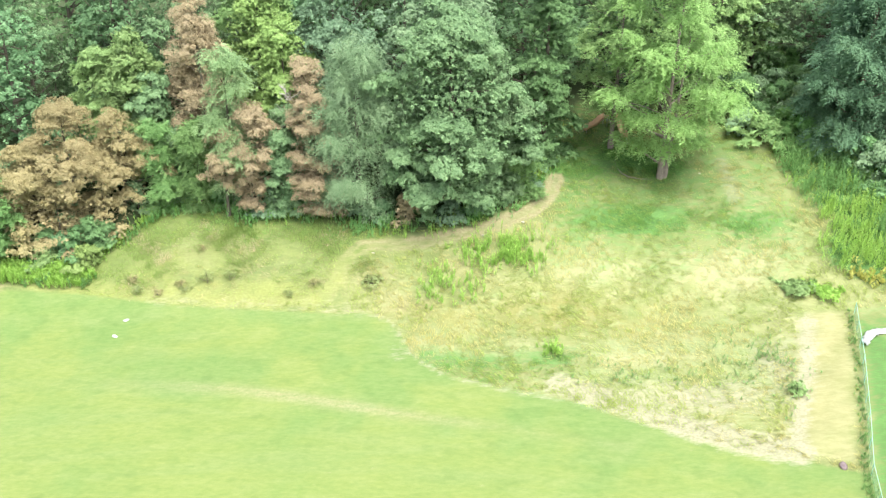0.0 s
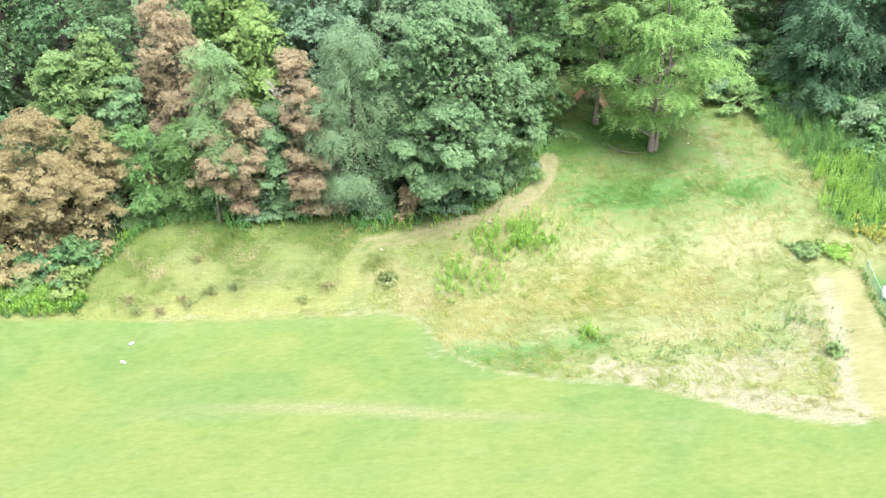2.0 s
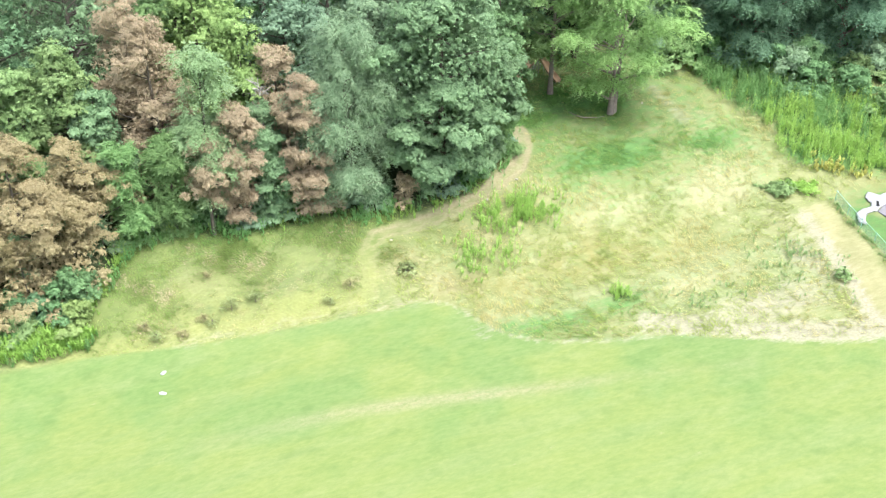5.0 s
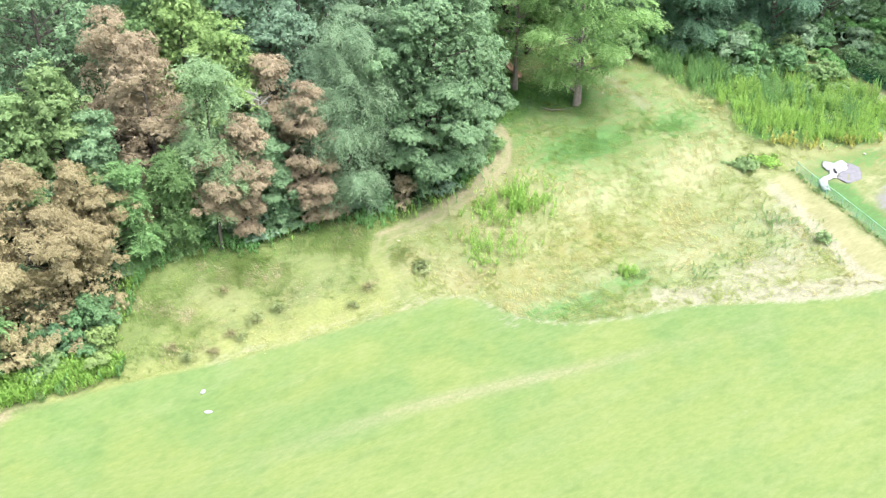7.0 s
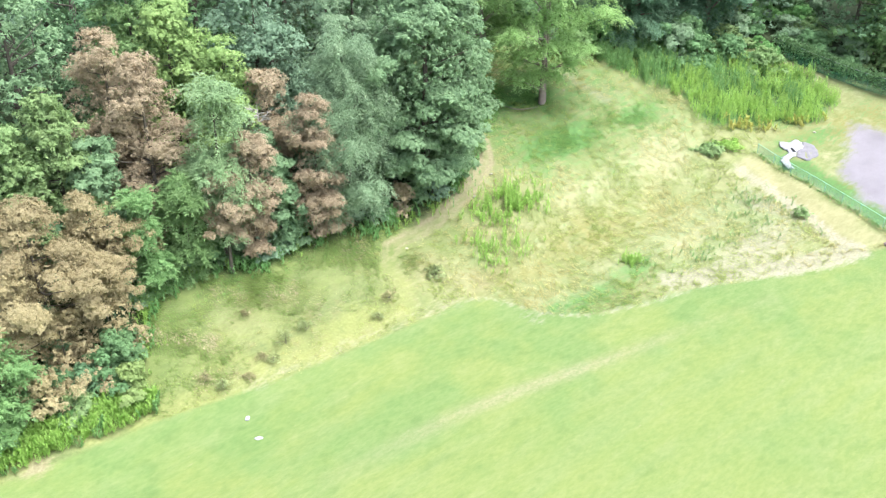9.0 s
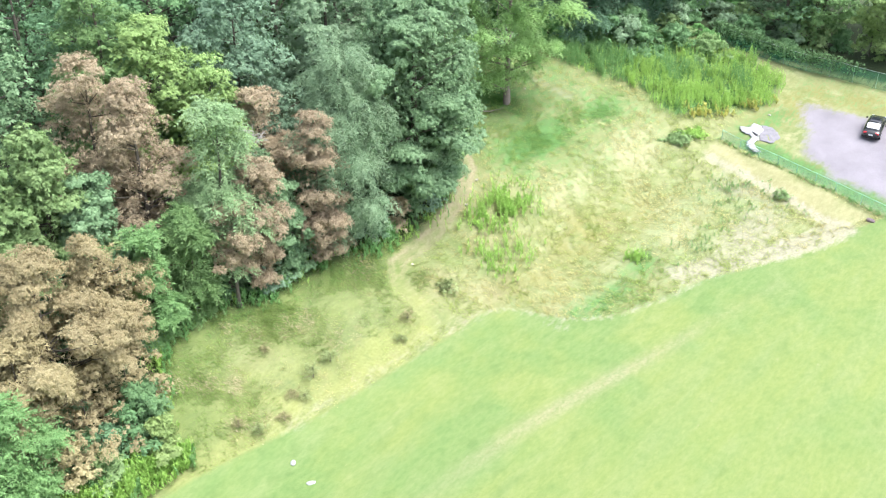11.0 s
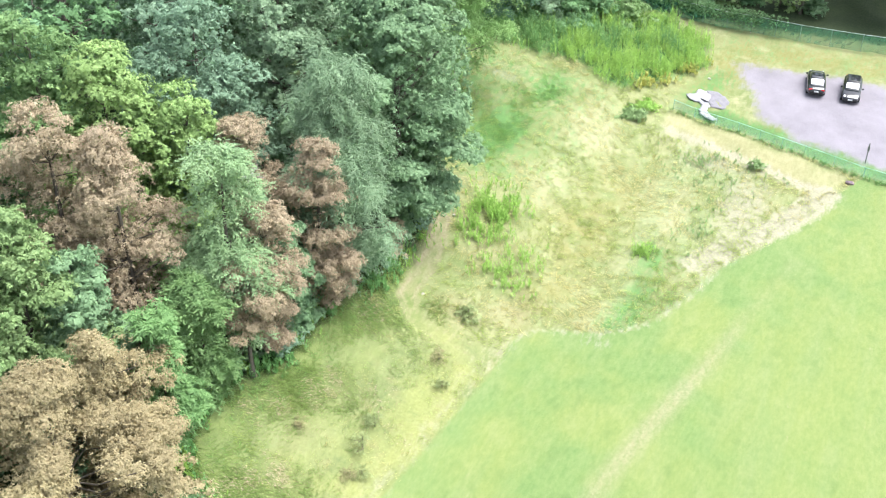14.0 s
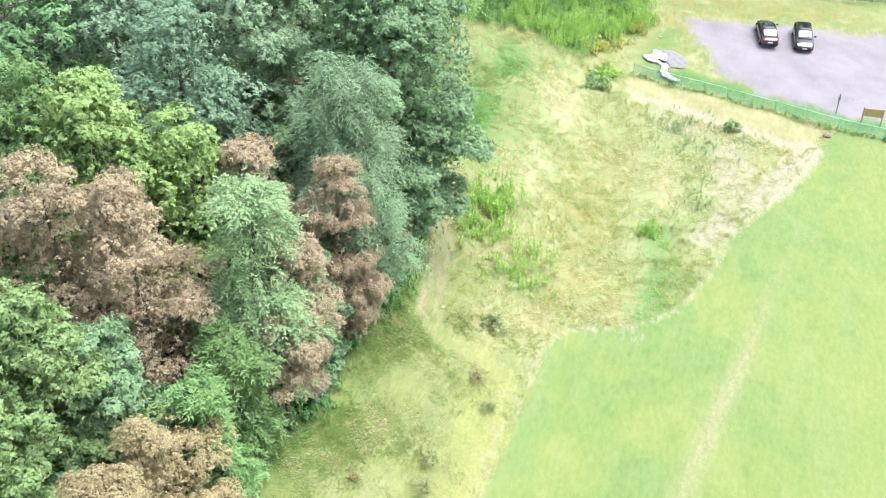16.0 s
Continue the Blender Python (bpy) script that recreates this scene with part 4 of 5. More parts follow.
def stalks(name, label, x, y, high, mat, rng, per=13, leaf=(0.30, 0.075), category="weeds"):
    """Upright weeds: leaves climbing round every stalk, shorter towards the tip."""
    k = len(x) * per
    s = np.tile(np.linspace(0.12, 1.0, per), len(x))
    h = np.repeat(high * rng.uniform(0.6, 1.25, len(x)) * (1 + 0.25 * wobble(x, y, 0.8, 5.0)), per)
    bend = np.repeat(rng.normal(0, 0.10, (len(x), 2)), per, 0)
    X, Y = np.repeat(x, per), np.repeat(y, per)
    az = rng.uniform(0, 6.283, k)
    out = np.stack([np.cos(az), np.sin(az), np.zeros(k)], 1)
    long_ = leaf[0] * (1.25 - 0.75 * s)[:, None] * rng.uniform(0.7, 1.2, (k, 1))
    base = np.stack([X + bend[:, 0] * s * h, Y + bend[:, 1] * s * h, land(X, Y) + s * h - 0.03], 1)
    tip = base + (out * 0.62 + (0, 0, 0.72)) * long_
    side = np.stack([-out[:, 1], out[:, 0], np.zeros(k)], 1) * leaf[1] * 0.5
    mid_ = base * 0.5 + tip * 0.5 + (0, 0, 0.02)
    v = np.stack([base, mid_ + side, tip, mid_ - side], 1).reshape(-1, 3)
    me = bpy.data.meshes.new(name)
    fill(me, v, np.arange(4 * k).reshape(-1, 4))
    me.materials.append(mat)
    return tagged(new(name, me), label, category, kind="stuff")


rng = np.random.default_rng(5)


def meadow_share(x, y):
    d, w = beyond(x, y, LAWN_EDGE), beyond(x, y, WOOD_EDGE)
    keep = (d > 0.1) & (w < 0.8) & (to_line(x, y, PATH) > 0.8) & (region(x, y, TRACK, 0.8) < 0.35) & ~inside(x, y, LOT)
    fence_x = np.interp(y, (34, 42, 47, 52, 58, 64.2), (24, 25.6, 26.6, 28.2, 30, 31.6))
    return keep & ((x < fence_x - 0.2) | (y > 64.5))


def lush_share(x, y):
    return meadow_share(x, y) * np.maximum.reduce([
        np.exp(-(((x - 17) / 5) ** 2 + ((y - 75.6) / 1.7) ** 2)), 0.7 * np.exp(-(((x - 26) / 4) ** 2 + ((y - 74.5) / 2.2) ** 2)),
        0.4 * np.exp(-(to_line(x, y, [(-2, 58.8), (2, 58.2), (7, 58), (9, 60)]) / 1.2) ** 2), np.exp(-(to_line(x, y, [(11, 83), (16, 84.5), (20, 83)]) / 3.0) ** 2),
        # wood's edge: lush growth, and tree shade put into the darker blade colour
        0.35 * np.clip(1 - to_line(x, y, WOOD_EDGE[3:8]) / 3.5, 0, 1)])


x, y = scatter(rng, 60000, -30, 47, 46, 92, lambda x, y: meadow_share(x, y) * np.clip(0.25 + 0.8 * wobble(x, y, 0.3, 1.0), 0.02, 1) * np.where(x < -8.5, 0.25, 0.7) * (1 - 0.9 * np.clip(1.4 * lush_share(x, y), 0, 1)))
tufts("dry_grass", "pale straw-coloured tufts of unmown grass", x, y, rng.uniform(0.16, 0.34, len(x)) * np.where(x < -8.5, 0.5, 1.0), 0.034, STRAW, rng, 8)
x, y = scatter(rng, 60000, -30, 47, 46, 92, lambda x, y: meadow_share(x, y) * np.clip(0.25 - 0.8 * wobble(x, y, 0.3, 1.0), 0.03, 1) * np.where(x < -8.5, 0.55, 0.7))
tufts("meadow_grass", "yellow-green tufts of unmown meadow grass", x, y, rng.uniform(0.16, 0.34, len(x)) * np.where(x < -8.5, 0.5, 1.0), 0.036, BLADE, rng, 8)


x, y = scatter(rng, 90000, -30, 36, 56, 90, lambda x, y: lush_share(x, y) * np.clip(0.6 + 0.8 * wobble(x, y, 0.9, 4.0), 0.05, 1))
tufts("lush_grass", "fresh dark green grass in patches and along the wood's edge", x, y, rng.uniform(0.14, 0.30, len(x)), 0.034, BLADE_LUSH, rng, 7)

x, y = scatter(rng, 17000, -29, -5, 66.5, 79, lambda x, y: meadow_share(x, y) * np.clip(1.15 - to_line(x, y, WOOD_EDGE[2:9]) / 6.5, 0, 1) * np.clip(0.35 + 0.9 * wobble(x, y, 0.8, 2.0), 0.03, 1))
tufts("shaggy_grass", "dull green shaggy grass before the wood", x, y, rng.uniform(0.14, 0.32, len(x)), 0.036, SHAG, rng, 7, 0.22)
x, y = scatter(rng, 5000, -29, -8, 67.5, 76, lambda x, y: meadow_share(x, y) * np.clip(wobble(x, y, 0.75, 8.0) - 0.15, 0, 1) * np.clip((y - 68) / 4, 0.1, 1))
tufts("russet_grass", "reddish brown withered grass in the meadow", x, y, rng.uniform(0.12, 0.26, len(x)), 0.035, RUSSET, rng, 7, 0.2)

# tall weeds on the bank, in the meadow and at the wood's foot
x, y = scatter(rng, 15000, 29, 50, 62, 88, lambda x, y: region(x, y, WEEDS, 0.9) * np.clip(0.75 + 0.9 * wobble(x, y, 1.1, 6.0), 0.12, 1) )
front = 1.2 * wobble(x, y, 0.7, 2.0) + rng.normal(0, 0.35, len(x)) + 0.55 * (75.5 - y - 0.45 * (x - 33)) / 4 > 0.0
stalks("tall_weeds", "tall bright yellow-green weeds on the bank", x[front], y[front], 1.35, WEED, rng, 15, (0.34, 0.07))
stalks("tall_weeds", "tall fresh green weeds on the bank", x[~front], y[~front], 1.4, FERN, rng, 15, (0.34, 0.07))
x, y = scatter(rng, 2200, 31, 46, 62.5, 70, lambda x, y: np.exp(-(to_line(x, y, [(33.2, 68.2), (37, 66), (41.5, 63.8)]) / 0.7) ** 2) * (wobble(x, y, 1.3, 1.0) > 0.05))
stalks("yellowing_weeds", "low yellowing weeds at the bank's foot", x, y, 0.65, WEED_YELLOW, rng, 9, (0.34, 0.17))
x, y = scatter(rng, 6500, -2, 10, 65, 75.5, lambda x, y: np.maximum(np.exp(-(((x - 5) / 3.0) ** 2 + ((y - 71.6) / 1.7) ** 2) * 1.2), 0.3 * np.exp(-(((x - 1.0) / 2.6) ** 2 + ((y - 68.4) / 1.9) ** 2))) * (wobble(x, y, 1.6, 3.0) > -0.2))
stalks("tall_weeds", "bright green weeds standing in the meadow", x, y, 0.95, WEED, rng, 13)
x, y = scatter(rng, 260, 7, 9.6, 59.7, 61.7, lambda x, y: np.exp(-(((x - 8.2) / 0.7) ** 2 + ((y - 60.7) / 0.55) ** 2)))
stalks("weed_tuft", "small green tuft of weeds in dry grass", x, y, 0.75, WEED, rng, 12)
x, y = scatter(rng, 26000, -38, 12, 69, 84, lambda x, y: np.exp(-((beyond(x, y, WOOD_EDGE) - 0.3) / 0.75) ** 2) * np.clip(0.55 + 0.7 * wobble(x, y, 0.7, 7.0), 0.1, 1) * (x > -29))
half = wobble(x, y, 0.5, 9.0) > 0.1
stalks("wood_edge_weeds", "bright green weeds along the wood's foot", x[half], y[half], 0.7, WEED, rng, 10, (0.26, 0.09))
stalks("wood_edge_weeds", "dark green weeds along the wood's foot", x[~half], y[~half], 0.8, FERN, rng, 10, (0.28, 0.1))
x, y = scatter(rng, 4200, -44, -27, 69, 74, lambda x, y: region(x, y, [(-42, 70.6), (-36.5, 70.1), (-29, 69.2), (-28.4, 70.2), (-30.5, 71.6), (-36, 72.2), (-42, 72.4)], 0.4))
fh = wobble(x, y, 1.2, 8.0) > -0.35
stalks("fern_patch", "bright green bracken beside the lawn", x[fh], y[fh], 0.9, WEED, rng, 14, (0.34, 0.085))
stalks("fern_patch", "darker green bracken beside the lawn", x[~fh], y[~fh], 0.7, FERN, rng, 14, (0.32, 0.085))

low_fence = [(31.7, 64.3), (30.1, 58), (28.3, 52), (26.7, 47), (25.7, 42)]
x, y = scatter(rng, 5000, 25, 32.5, 41, 65, lambda x, y: np.exp(-(to_line(x + 0.35, y, low_fence) / 0.22) ** 2) )
stalks("fence_foot_weeds", "green weeds along the low fence's foot", x, y, 0.26, FERN, rng, 8, (0.2, 0.05))
x, y = scatter(rng, 2600, 9, 27, 52, 64, lambda x, y: np.maximum(np.exp(-(((x - 23) / 2.8) ** 2 + ((y - 59) / 3.2) ** 2)), 0.8 * np.exp(-(((x - 13.5) / 4.5) ** 2 + ((y - 57.8) / 1.2) ** 2))) * (wobble(x, y, 1.5, 2.0) > 0.05))
stalks("grey_weeds", "grey-green low weeds in pale dry grass", x, y, 0.4, BIRCH, rng, 10, (0.2, 0.07))

k = 100
for x, y, h, r, mat, n_, lab in [
        (28.3, 67.1, 0.65, 2.0, BIRCH, 2300, "low round yellow-green bush in the meadow"), (29.9, 66.6, 0.5, 1.8, WEED, 1300, "low bright yellowish bush in the meadow"),
        (24.7, 55.4, 0.85, 0.7, BIRCH, 260, "sparse grey-green bush in pale grass"),
        (-29.3, 71.6, 2.0, 1.6, LIME, 2600, "yellowish bush beside the withered trees"), (-32.8, 72.0, 1.9, 1.2, BIRCH, 2000, "light green bush beside the bracken"),
        (-5.5, 68.7, 0.8, 0.8, OLIVE, 260, "sparse dark bush beside the path")]:
    shrub(lab, x, y, h, r, mat, n_, k)
    k += 1
for x, y, h, mat in [(-18.9, 69.3, 1.1, OLIVE), (-17.1, 69.5, 0.8, OLIVE), (-20.9, 69.0, 0.5, DULL), (-20.5, 68.5, 0.5, OLIVE), (-25.0, 69.7, 0.5, DULL), (-24.4, 68.6, 0.65, OLIVE), (-22.7, 68.1, 0.45, DULL),
                     (-12.0, 67.6, 0.5, OLIVE), (-10.1, 68.7, 0.5, DULL), (-19.8, 72.9, 0.4, DULL)]:
    shrub("small sparse dull green bush in meadow grass" if mat is OLIVE else "small sparse brownish bush in short meadow grass", x, y, h, 0.25 + 0.42 * h, mat, int(160 + 300 * h), k, "sparse bushes in the meadow", (0.13, 0.055), 0.26, stem=0.012, style="frond")
    k += 1
# bushes under the trees along the wood's edge
line = [(-28.5, 74.2), (-26.2, 77.4), (-24, 78.4), (-21.7, 78.7), (-19.2, 78.0), (-17.3, 77.2), (-15.3, 76.9), (-13.2, 76.8), (-11, 77), (-9, 76.6), (-7.2, 76.2), (-5.2, 75.7), (-3.2, 75.4), (-1.4, 75.6), (0.6, 75.8), (2.6, 76.4), (4.4, 77.1), (6, 78.2), (7.4, 80), (8.8, 82.6), (10, 85)]
for x, y in line:
    mat, lab = [(GREEN, "green bush under the trees"), (OAK, "dull green bush under the trees"), (BLUEGREEN, "blue-green bush under the trees"), (DARK, "dark green bush under the trees")][k % 4]
    if -4 < x < -2:
        mat, lab = RUSSET, "withered brown bush under the oak"
    shrub(lab, x + rng.uniform(-0.3, 0.3), y + rng.uniform(0, 0.5), rng.uniform(1.6, 3.2), rng.uniform(1.1, 1.6), mat, 2000, k, "bushes along the wood's edge")
    k += 1
# thicket behind the tall weeds and up the slope
KINDS2 = [shrub("dull green thicket bush behind the weeds", 38.2, 79.0, 3.6, 2.4, WILLOW, 3000, 201, "thicket bushes", (0.36, 0.2), 0.7),
          shrub("green thicket bush behind the weeds", 42.5, 75.4, 2.9, 2.3, GREEN, 2900, 202, "thicket bushes", (0.36, 0.19), 0.7),
          shrub("fresh green thicket bush behind the weeds", 33.2, 85.6, 2.4, 2.1, FERN, 2600, 203, "thicket bushes", (0.36, 0.17), 0.6),
          shrub("light green thicket bush behind the weeds", 44.5, 72.5, 2.6, 2.2, BIRCH, 2600, 204, "thicket bushes", (0.34, 0.18), 0.7)]
taken = [(b.location.x, b.location.y) for b in KINDS2]
for _ in range(1500):
    x, y = rng.uniform(22, 58), rng.uniform(65, 112)
    slope_ = inside(np.array([x]), np.array([y]), [(26.5, 90), (29.5, 86), (34.5, 86.5), (36, 96), (37, 108), (25, 108)])[0]
    band = inside(np.array([x]), np.array([y]), [(34.5, 82), (37.5, 78), (42.5, 74), (46.5, 71), (48.5, 72), (47, 78), (42, 81.5), (37, 86), (34, 88)])[0]
    east = inside(np.array([x]), np.array([y]), [(46, 78), (49.5, 74), (52, 66), (57, 66), (57, 90), (46, 90)])[0]
    if not (slope_ or band or east) or min(math.hypot(x - a, y - b) for a, b in taken) < (1.6 if slope_ else 2.0):
        continue
    taken.append((x, y))
    sc = rng.uniform(0.6, 1.15)
    copy_thing(KINDS2[rng.integers(4)], Matrix.LocRotScale((x, y, float(land(x, y)) - 0.05), Euler((0, 0, rng.uniform(0, 6.28))), (sc, sc, sc * rng.uniform(0.8, 1.15))))
for x, y, h, mat, tint in [(50.5, 71.0, 3.2, GREEN, "green"), (55.7, 65.3, 3.8, BIRCH, "fresh green"), (57.7, 62.4, 2.4, GREEN, "green"), (57.6, 59.3, 3.8, LIME, "yellowish green"), (56.9, 55.5, 3.0, OAK, "dull green")]:
    shrub(tint + " bush beyond the tall fence", x, y, h, 0.55 * h, mat, 2600, k, "bushes beyond the tall fence", (0.3, 0.16), 0.6)
    k += 1
for x, y, h, r in [(-30.4, 73.2, 2.6, 1.7), (-31.8, 72.9, 2.2, 1.5), (-29.2, 73.6, 3.0, 1.5), (-33.2, 73.4, 2.4, 1.6)]:
    shrub("green bush under the withered trees", x, y, h, r, GREEN if h > 2.3 else DARK, 2200, k, "bushes along the wood's edge")
    k += 1
for x, y, h in [(-32.1, 74.4, 5.0), (-28.5, 75.5, 4.2), (-34.7, 73.0, 3.4)]:
    shrub("low withered bush with dry tan leaves", x, y, h, 0.52 * h, BROWN, 4200, k, "withered bushes at the wood's foot", (0.2, 0.115), 0.75)
    k += 1
UNDER = shrub("dark shade-grown bush on the wood's floor", -5.0, 83.5, 5.0, 2.6, DARK, 3000, 205, "bushes on the wood's floor", (0.36, 0.2), 0.8)
UNDER_B = shrub("green shade-grown bush on the wood's floor", -7.5, 86.0, 6.5, 2.4, OAK, 3000, 206, "bushes on the wood's floor", (0.36, 0.2), 0.8)
taken = [(-5.0, 83.5), (-7.5, 86.0)]
for _ in range(600):
    x, y = rng.uniform(-44, 12), rng.uniform(76, 97)
    if beyond(np.array([x]), np.array([y]), WOOD_EDGE)[0] < 3.5 or min(math.hypot(x - a, y - b) for a, b in taken) < 4.4:
        continue
    taken.append((x, y))
    sc = rng.uniform(0.6, 1.1)
    copy_thing(UNDER if rng.uniform() < 0.55 else UNDER_B, Matrix.LocRotScale((x, y, float(land(x, y)) - 0.05), Euler((0, 0, rng.uniform(0, 6.28))), (sc, sc, sc)))
tree("broadleaf_tree", "light green tree behind the maple", 27.5, 97, 24.0, 5.0, 9, "oval", BIRCH, 13000, (0.40, 0.22), 1.2, seed=51)
tree("broadleaf_tree", "light green leaning tree behind the maple", 21.5, 91.5, 25.0, 4.4, 11, "oval", BIRCH, 10000, (0.36, 0.2), 1.1, seed=52)


# ---- small built things ----
def part(name, bm, mat, parent=None, label=""):
    me = bpy.data.meshes.new(name)
    bm.to_mesh(me)
    bm.free()
    me.materials.append(mat)
    ob = new(name, me)
    ob.parent = parent
    return tagged(ob, label)


def box(bm, size, at, turn=(0, 0, 0), bevel=0.0):
    b = bmesh.new()
    bmesh.ops.create_cube(b, size=1.0, matrix=Matrix.LocRotScale(at, Euler([radians(a) for a in turn]), size))
    if bevel:
        bmesh.ops.bevel(b, geom=b.edges[:], offset=bevel, segments=2, affect='EDGES')
    me = bpy.data.meshes.new("tmp")
    b.to_mesh(me)
    b.free()
    bm.from_mesh(me)
    bpy.data.meshes.remove(me)
    return bm


def rod(bm, a, b, r, sides=8, r2=None):
    a, b = Vector(a), Vector(b)
    m = Matrix.Translation((a + b) / 2) @ (b - a).to_track_quat('Z', 'Y').to_matrix().to_4x4()
    bmesh.ops.create_cone(bm, cap_ends=True, segments=sides, radius1=r, radius2=r if r2 is None else r2, depth=(b - a).length, matrix=m)
    return bm


def screen_material(name, colour, clear):
    """Open-weave cloth on wire: part of the light goes through."""
    m, n, l, b = material(name, 0.7)
    f = noise_node(n, l, 1.2, 5)
    l.new(ramp(n, l, f, (0.3, tuple(c * 0.75 for c in colour)), (0.7, tuple(min(1, c * 1.2) for c in colour))), b.inputs["Base Color"])
    t, x = n.new("ShaderNodeBsdfTransparent"), n.new("ShaderNodeMixShader")
    x.inputs[0].default_value = clear
    l.new(b.outputs[0], x.inputs[1])
    l.new(t.outputs[0], x.inputs[2])
    l.new(x.outputs[0], n["Material Output"].inputs["Surface"])
    return m


SCREEN = screen_material("turquoise_screen", (0.36, 0.62, 0.50), 0.70)
SCREEN_FAR = screen_material("green_screen", (0.08, 0.30, 0.18), 0.5)
STEEL = plain("galvanised_steel", (0.45, 0.47, 0.47), 0.45, 0.7, 0.2)
RAIL = plain("pale_green_rail", (0.30, 0.52, 0.45), 0.5, 0.2, 0.2)
WHITE = plain("white_plastic", (0.30, 0.30, 0.32), 0.5, 0, 0.22, 2.5)
CONCRETE = plain("pale_concrete", (0.165, 0.16, 0.18), 0.9, 0, 0.15, 3.0, 0.01)
BLACK_PLASTIC = plain("black_plastic", (0.02, 0.02, 0.022), 0.6, 0, 0.2)
WOOD = plain("weathered_board", (0.42, 0.29, 0.13), 0.8, 0, 0.25, 5.0, 0.01)
POST = plain("grey_post", (0.16, 0.17, 0.16), 0.6, 0.2, 0.2)
SLIDE = plain("faded_orange_plastic", (0.46, 0.29, 0.19), 0.5, 0, 0.2, 2.0)
CYAN = plain("cyan_banner_cloth", (0.10, 0.55, 0.62), 0.7, 0, 0.12)
ROCK = plain("dull_purple_stone", (0.15, 0.115, 0.13), 0.95, 0, 0.4, 6.0, 0.03)
PALE_STONE = plain("pale_stone", (0.36, 0.34, 0.29), 0.95, 0, 0.25, 6.0, 0.02)


def fence(label, pts, high, gap, screen, rail, kind_label):
    """Chain-link fence with cloth on it: posts, a rail and a panel for each bay."""
    x0, y0 = pts[0]
    base = new("chain_link_fence")
    base.location = (x0, y0, float(land(x0, y0)))
    tagged(base, label, "fence")
    o = np.array(base.location)
    stops = []
    for (ax, ay), (bx, by) in zip(pts, pts[1:]):
        k = max(1, round(math.hypot(bx - ax, by - ay) / gap))
        stops += [(ax + (bx - ax) * j / k, ay + (by - ay) * j / k) for j in range(k)]
    stops.append(pts[-1])
    P = [np.array((x, y, float(land(x, y)))) - o for x, y in stops]
    rg = np.random.default_rng(len(stops))
    for j, p in enumerate(P):
        part("post", rod(rod(bmesh.new(), p + (0, 0, -0.2), p + (0, 0, high + 0.03), 0.026), p + (0, 0, high + 0.03), p + (0, 0, high + 0.07), 0.032, r2=0.01), rail, base)
        if j + 1 == len(P):
            break
        q = P[j + 1]
        part("rail", rod(bmesh.new(), p + (0, 0, high), q + (0, 0, high), 0.019), rail, base)
        bm, rows, cols = bmesh.new(), 4, 8
        side = np.cross(q - p, (0, 0, 1.0))
        side /= np.linalg.norm(side)
        grid = [[bm.verts.new(p + (q - p) * (c / cols) + np.array((0, 0, 0.05 + (high - 0.08) * r / rows)) + side * (0.05 + (rg.normal(0, 0.02) if 0 < r < rows else 0))) for c in range(cols + 1)] for r in range(rows + 1)]
        for r in range(rows):
            for c in range(cols):
                bm.faces.new((grid[r][c], grid[r][c + 1], grid[r + 1][c + 1], grid[r + 1][c]))
        bmesh.ops.solidify(bm, geom=bm.faces[:], thickness=0.008)
        part("screen", bm, screen, base, kind_label)
    return base


fence("low chain-link fence with a turquoise screen", [(31.7, 64.3), (30.1, 58), (28.3, 52), (26.7, 47), (25.7, 42), (24, 34), (21, 20)], 0.9, 2.4, SCREEN, RAIL, "turquoise cloth screen")
fence("tall green chain-link fence before dark trees", [(48.2, 73), (50.2, 66), (50.6, 61), (50.1, 56), (50.0, 50), (50.4, 42), (51.5, 28)], 1.8, 3.0, SCREEN_FAR, STEEL, "green cloth screen")
x, y = scatter(rng, 2500, 47.5, 51.5, 55, 74, lambda x, y: np.exp(-(to_line(x, y, [(48.2, 73), (50.2, 66), (50.6, 61), (50.3, 57.5)]) / 0.35) ** 2) * np.clip((y - 55) / 12, 0.1, 1))
rv = np.random.default_rng(9)
rep = 16
at = np.stack([np.repeat(x, rep) + rv.normal(0, 0.25, len(x) * rep), np.repeat(y, rep) + rv.normal(0, 0.3, len(x) * rep), np.repeat(land(x, y), rep) + np.clip(rv.normal(1.7, 0.45, len(x) * rep), 0.1, 2.3)], 1)
tagged(new("fence_vines", leaves("fence_vines", at, rv.normal(size=at.shape) + (0, 0, 0.7), 0.24, 0.17, GREEN, rv)), "green vines climbing over the far fence", "vines", kind="stuff")


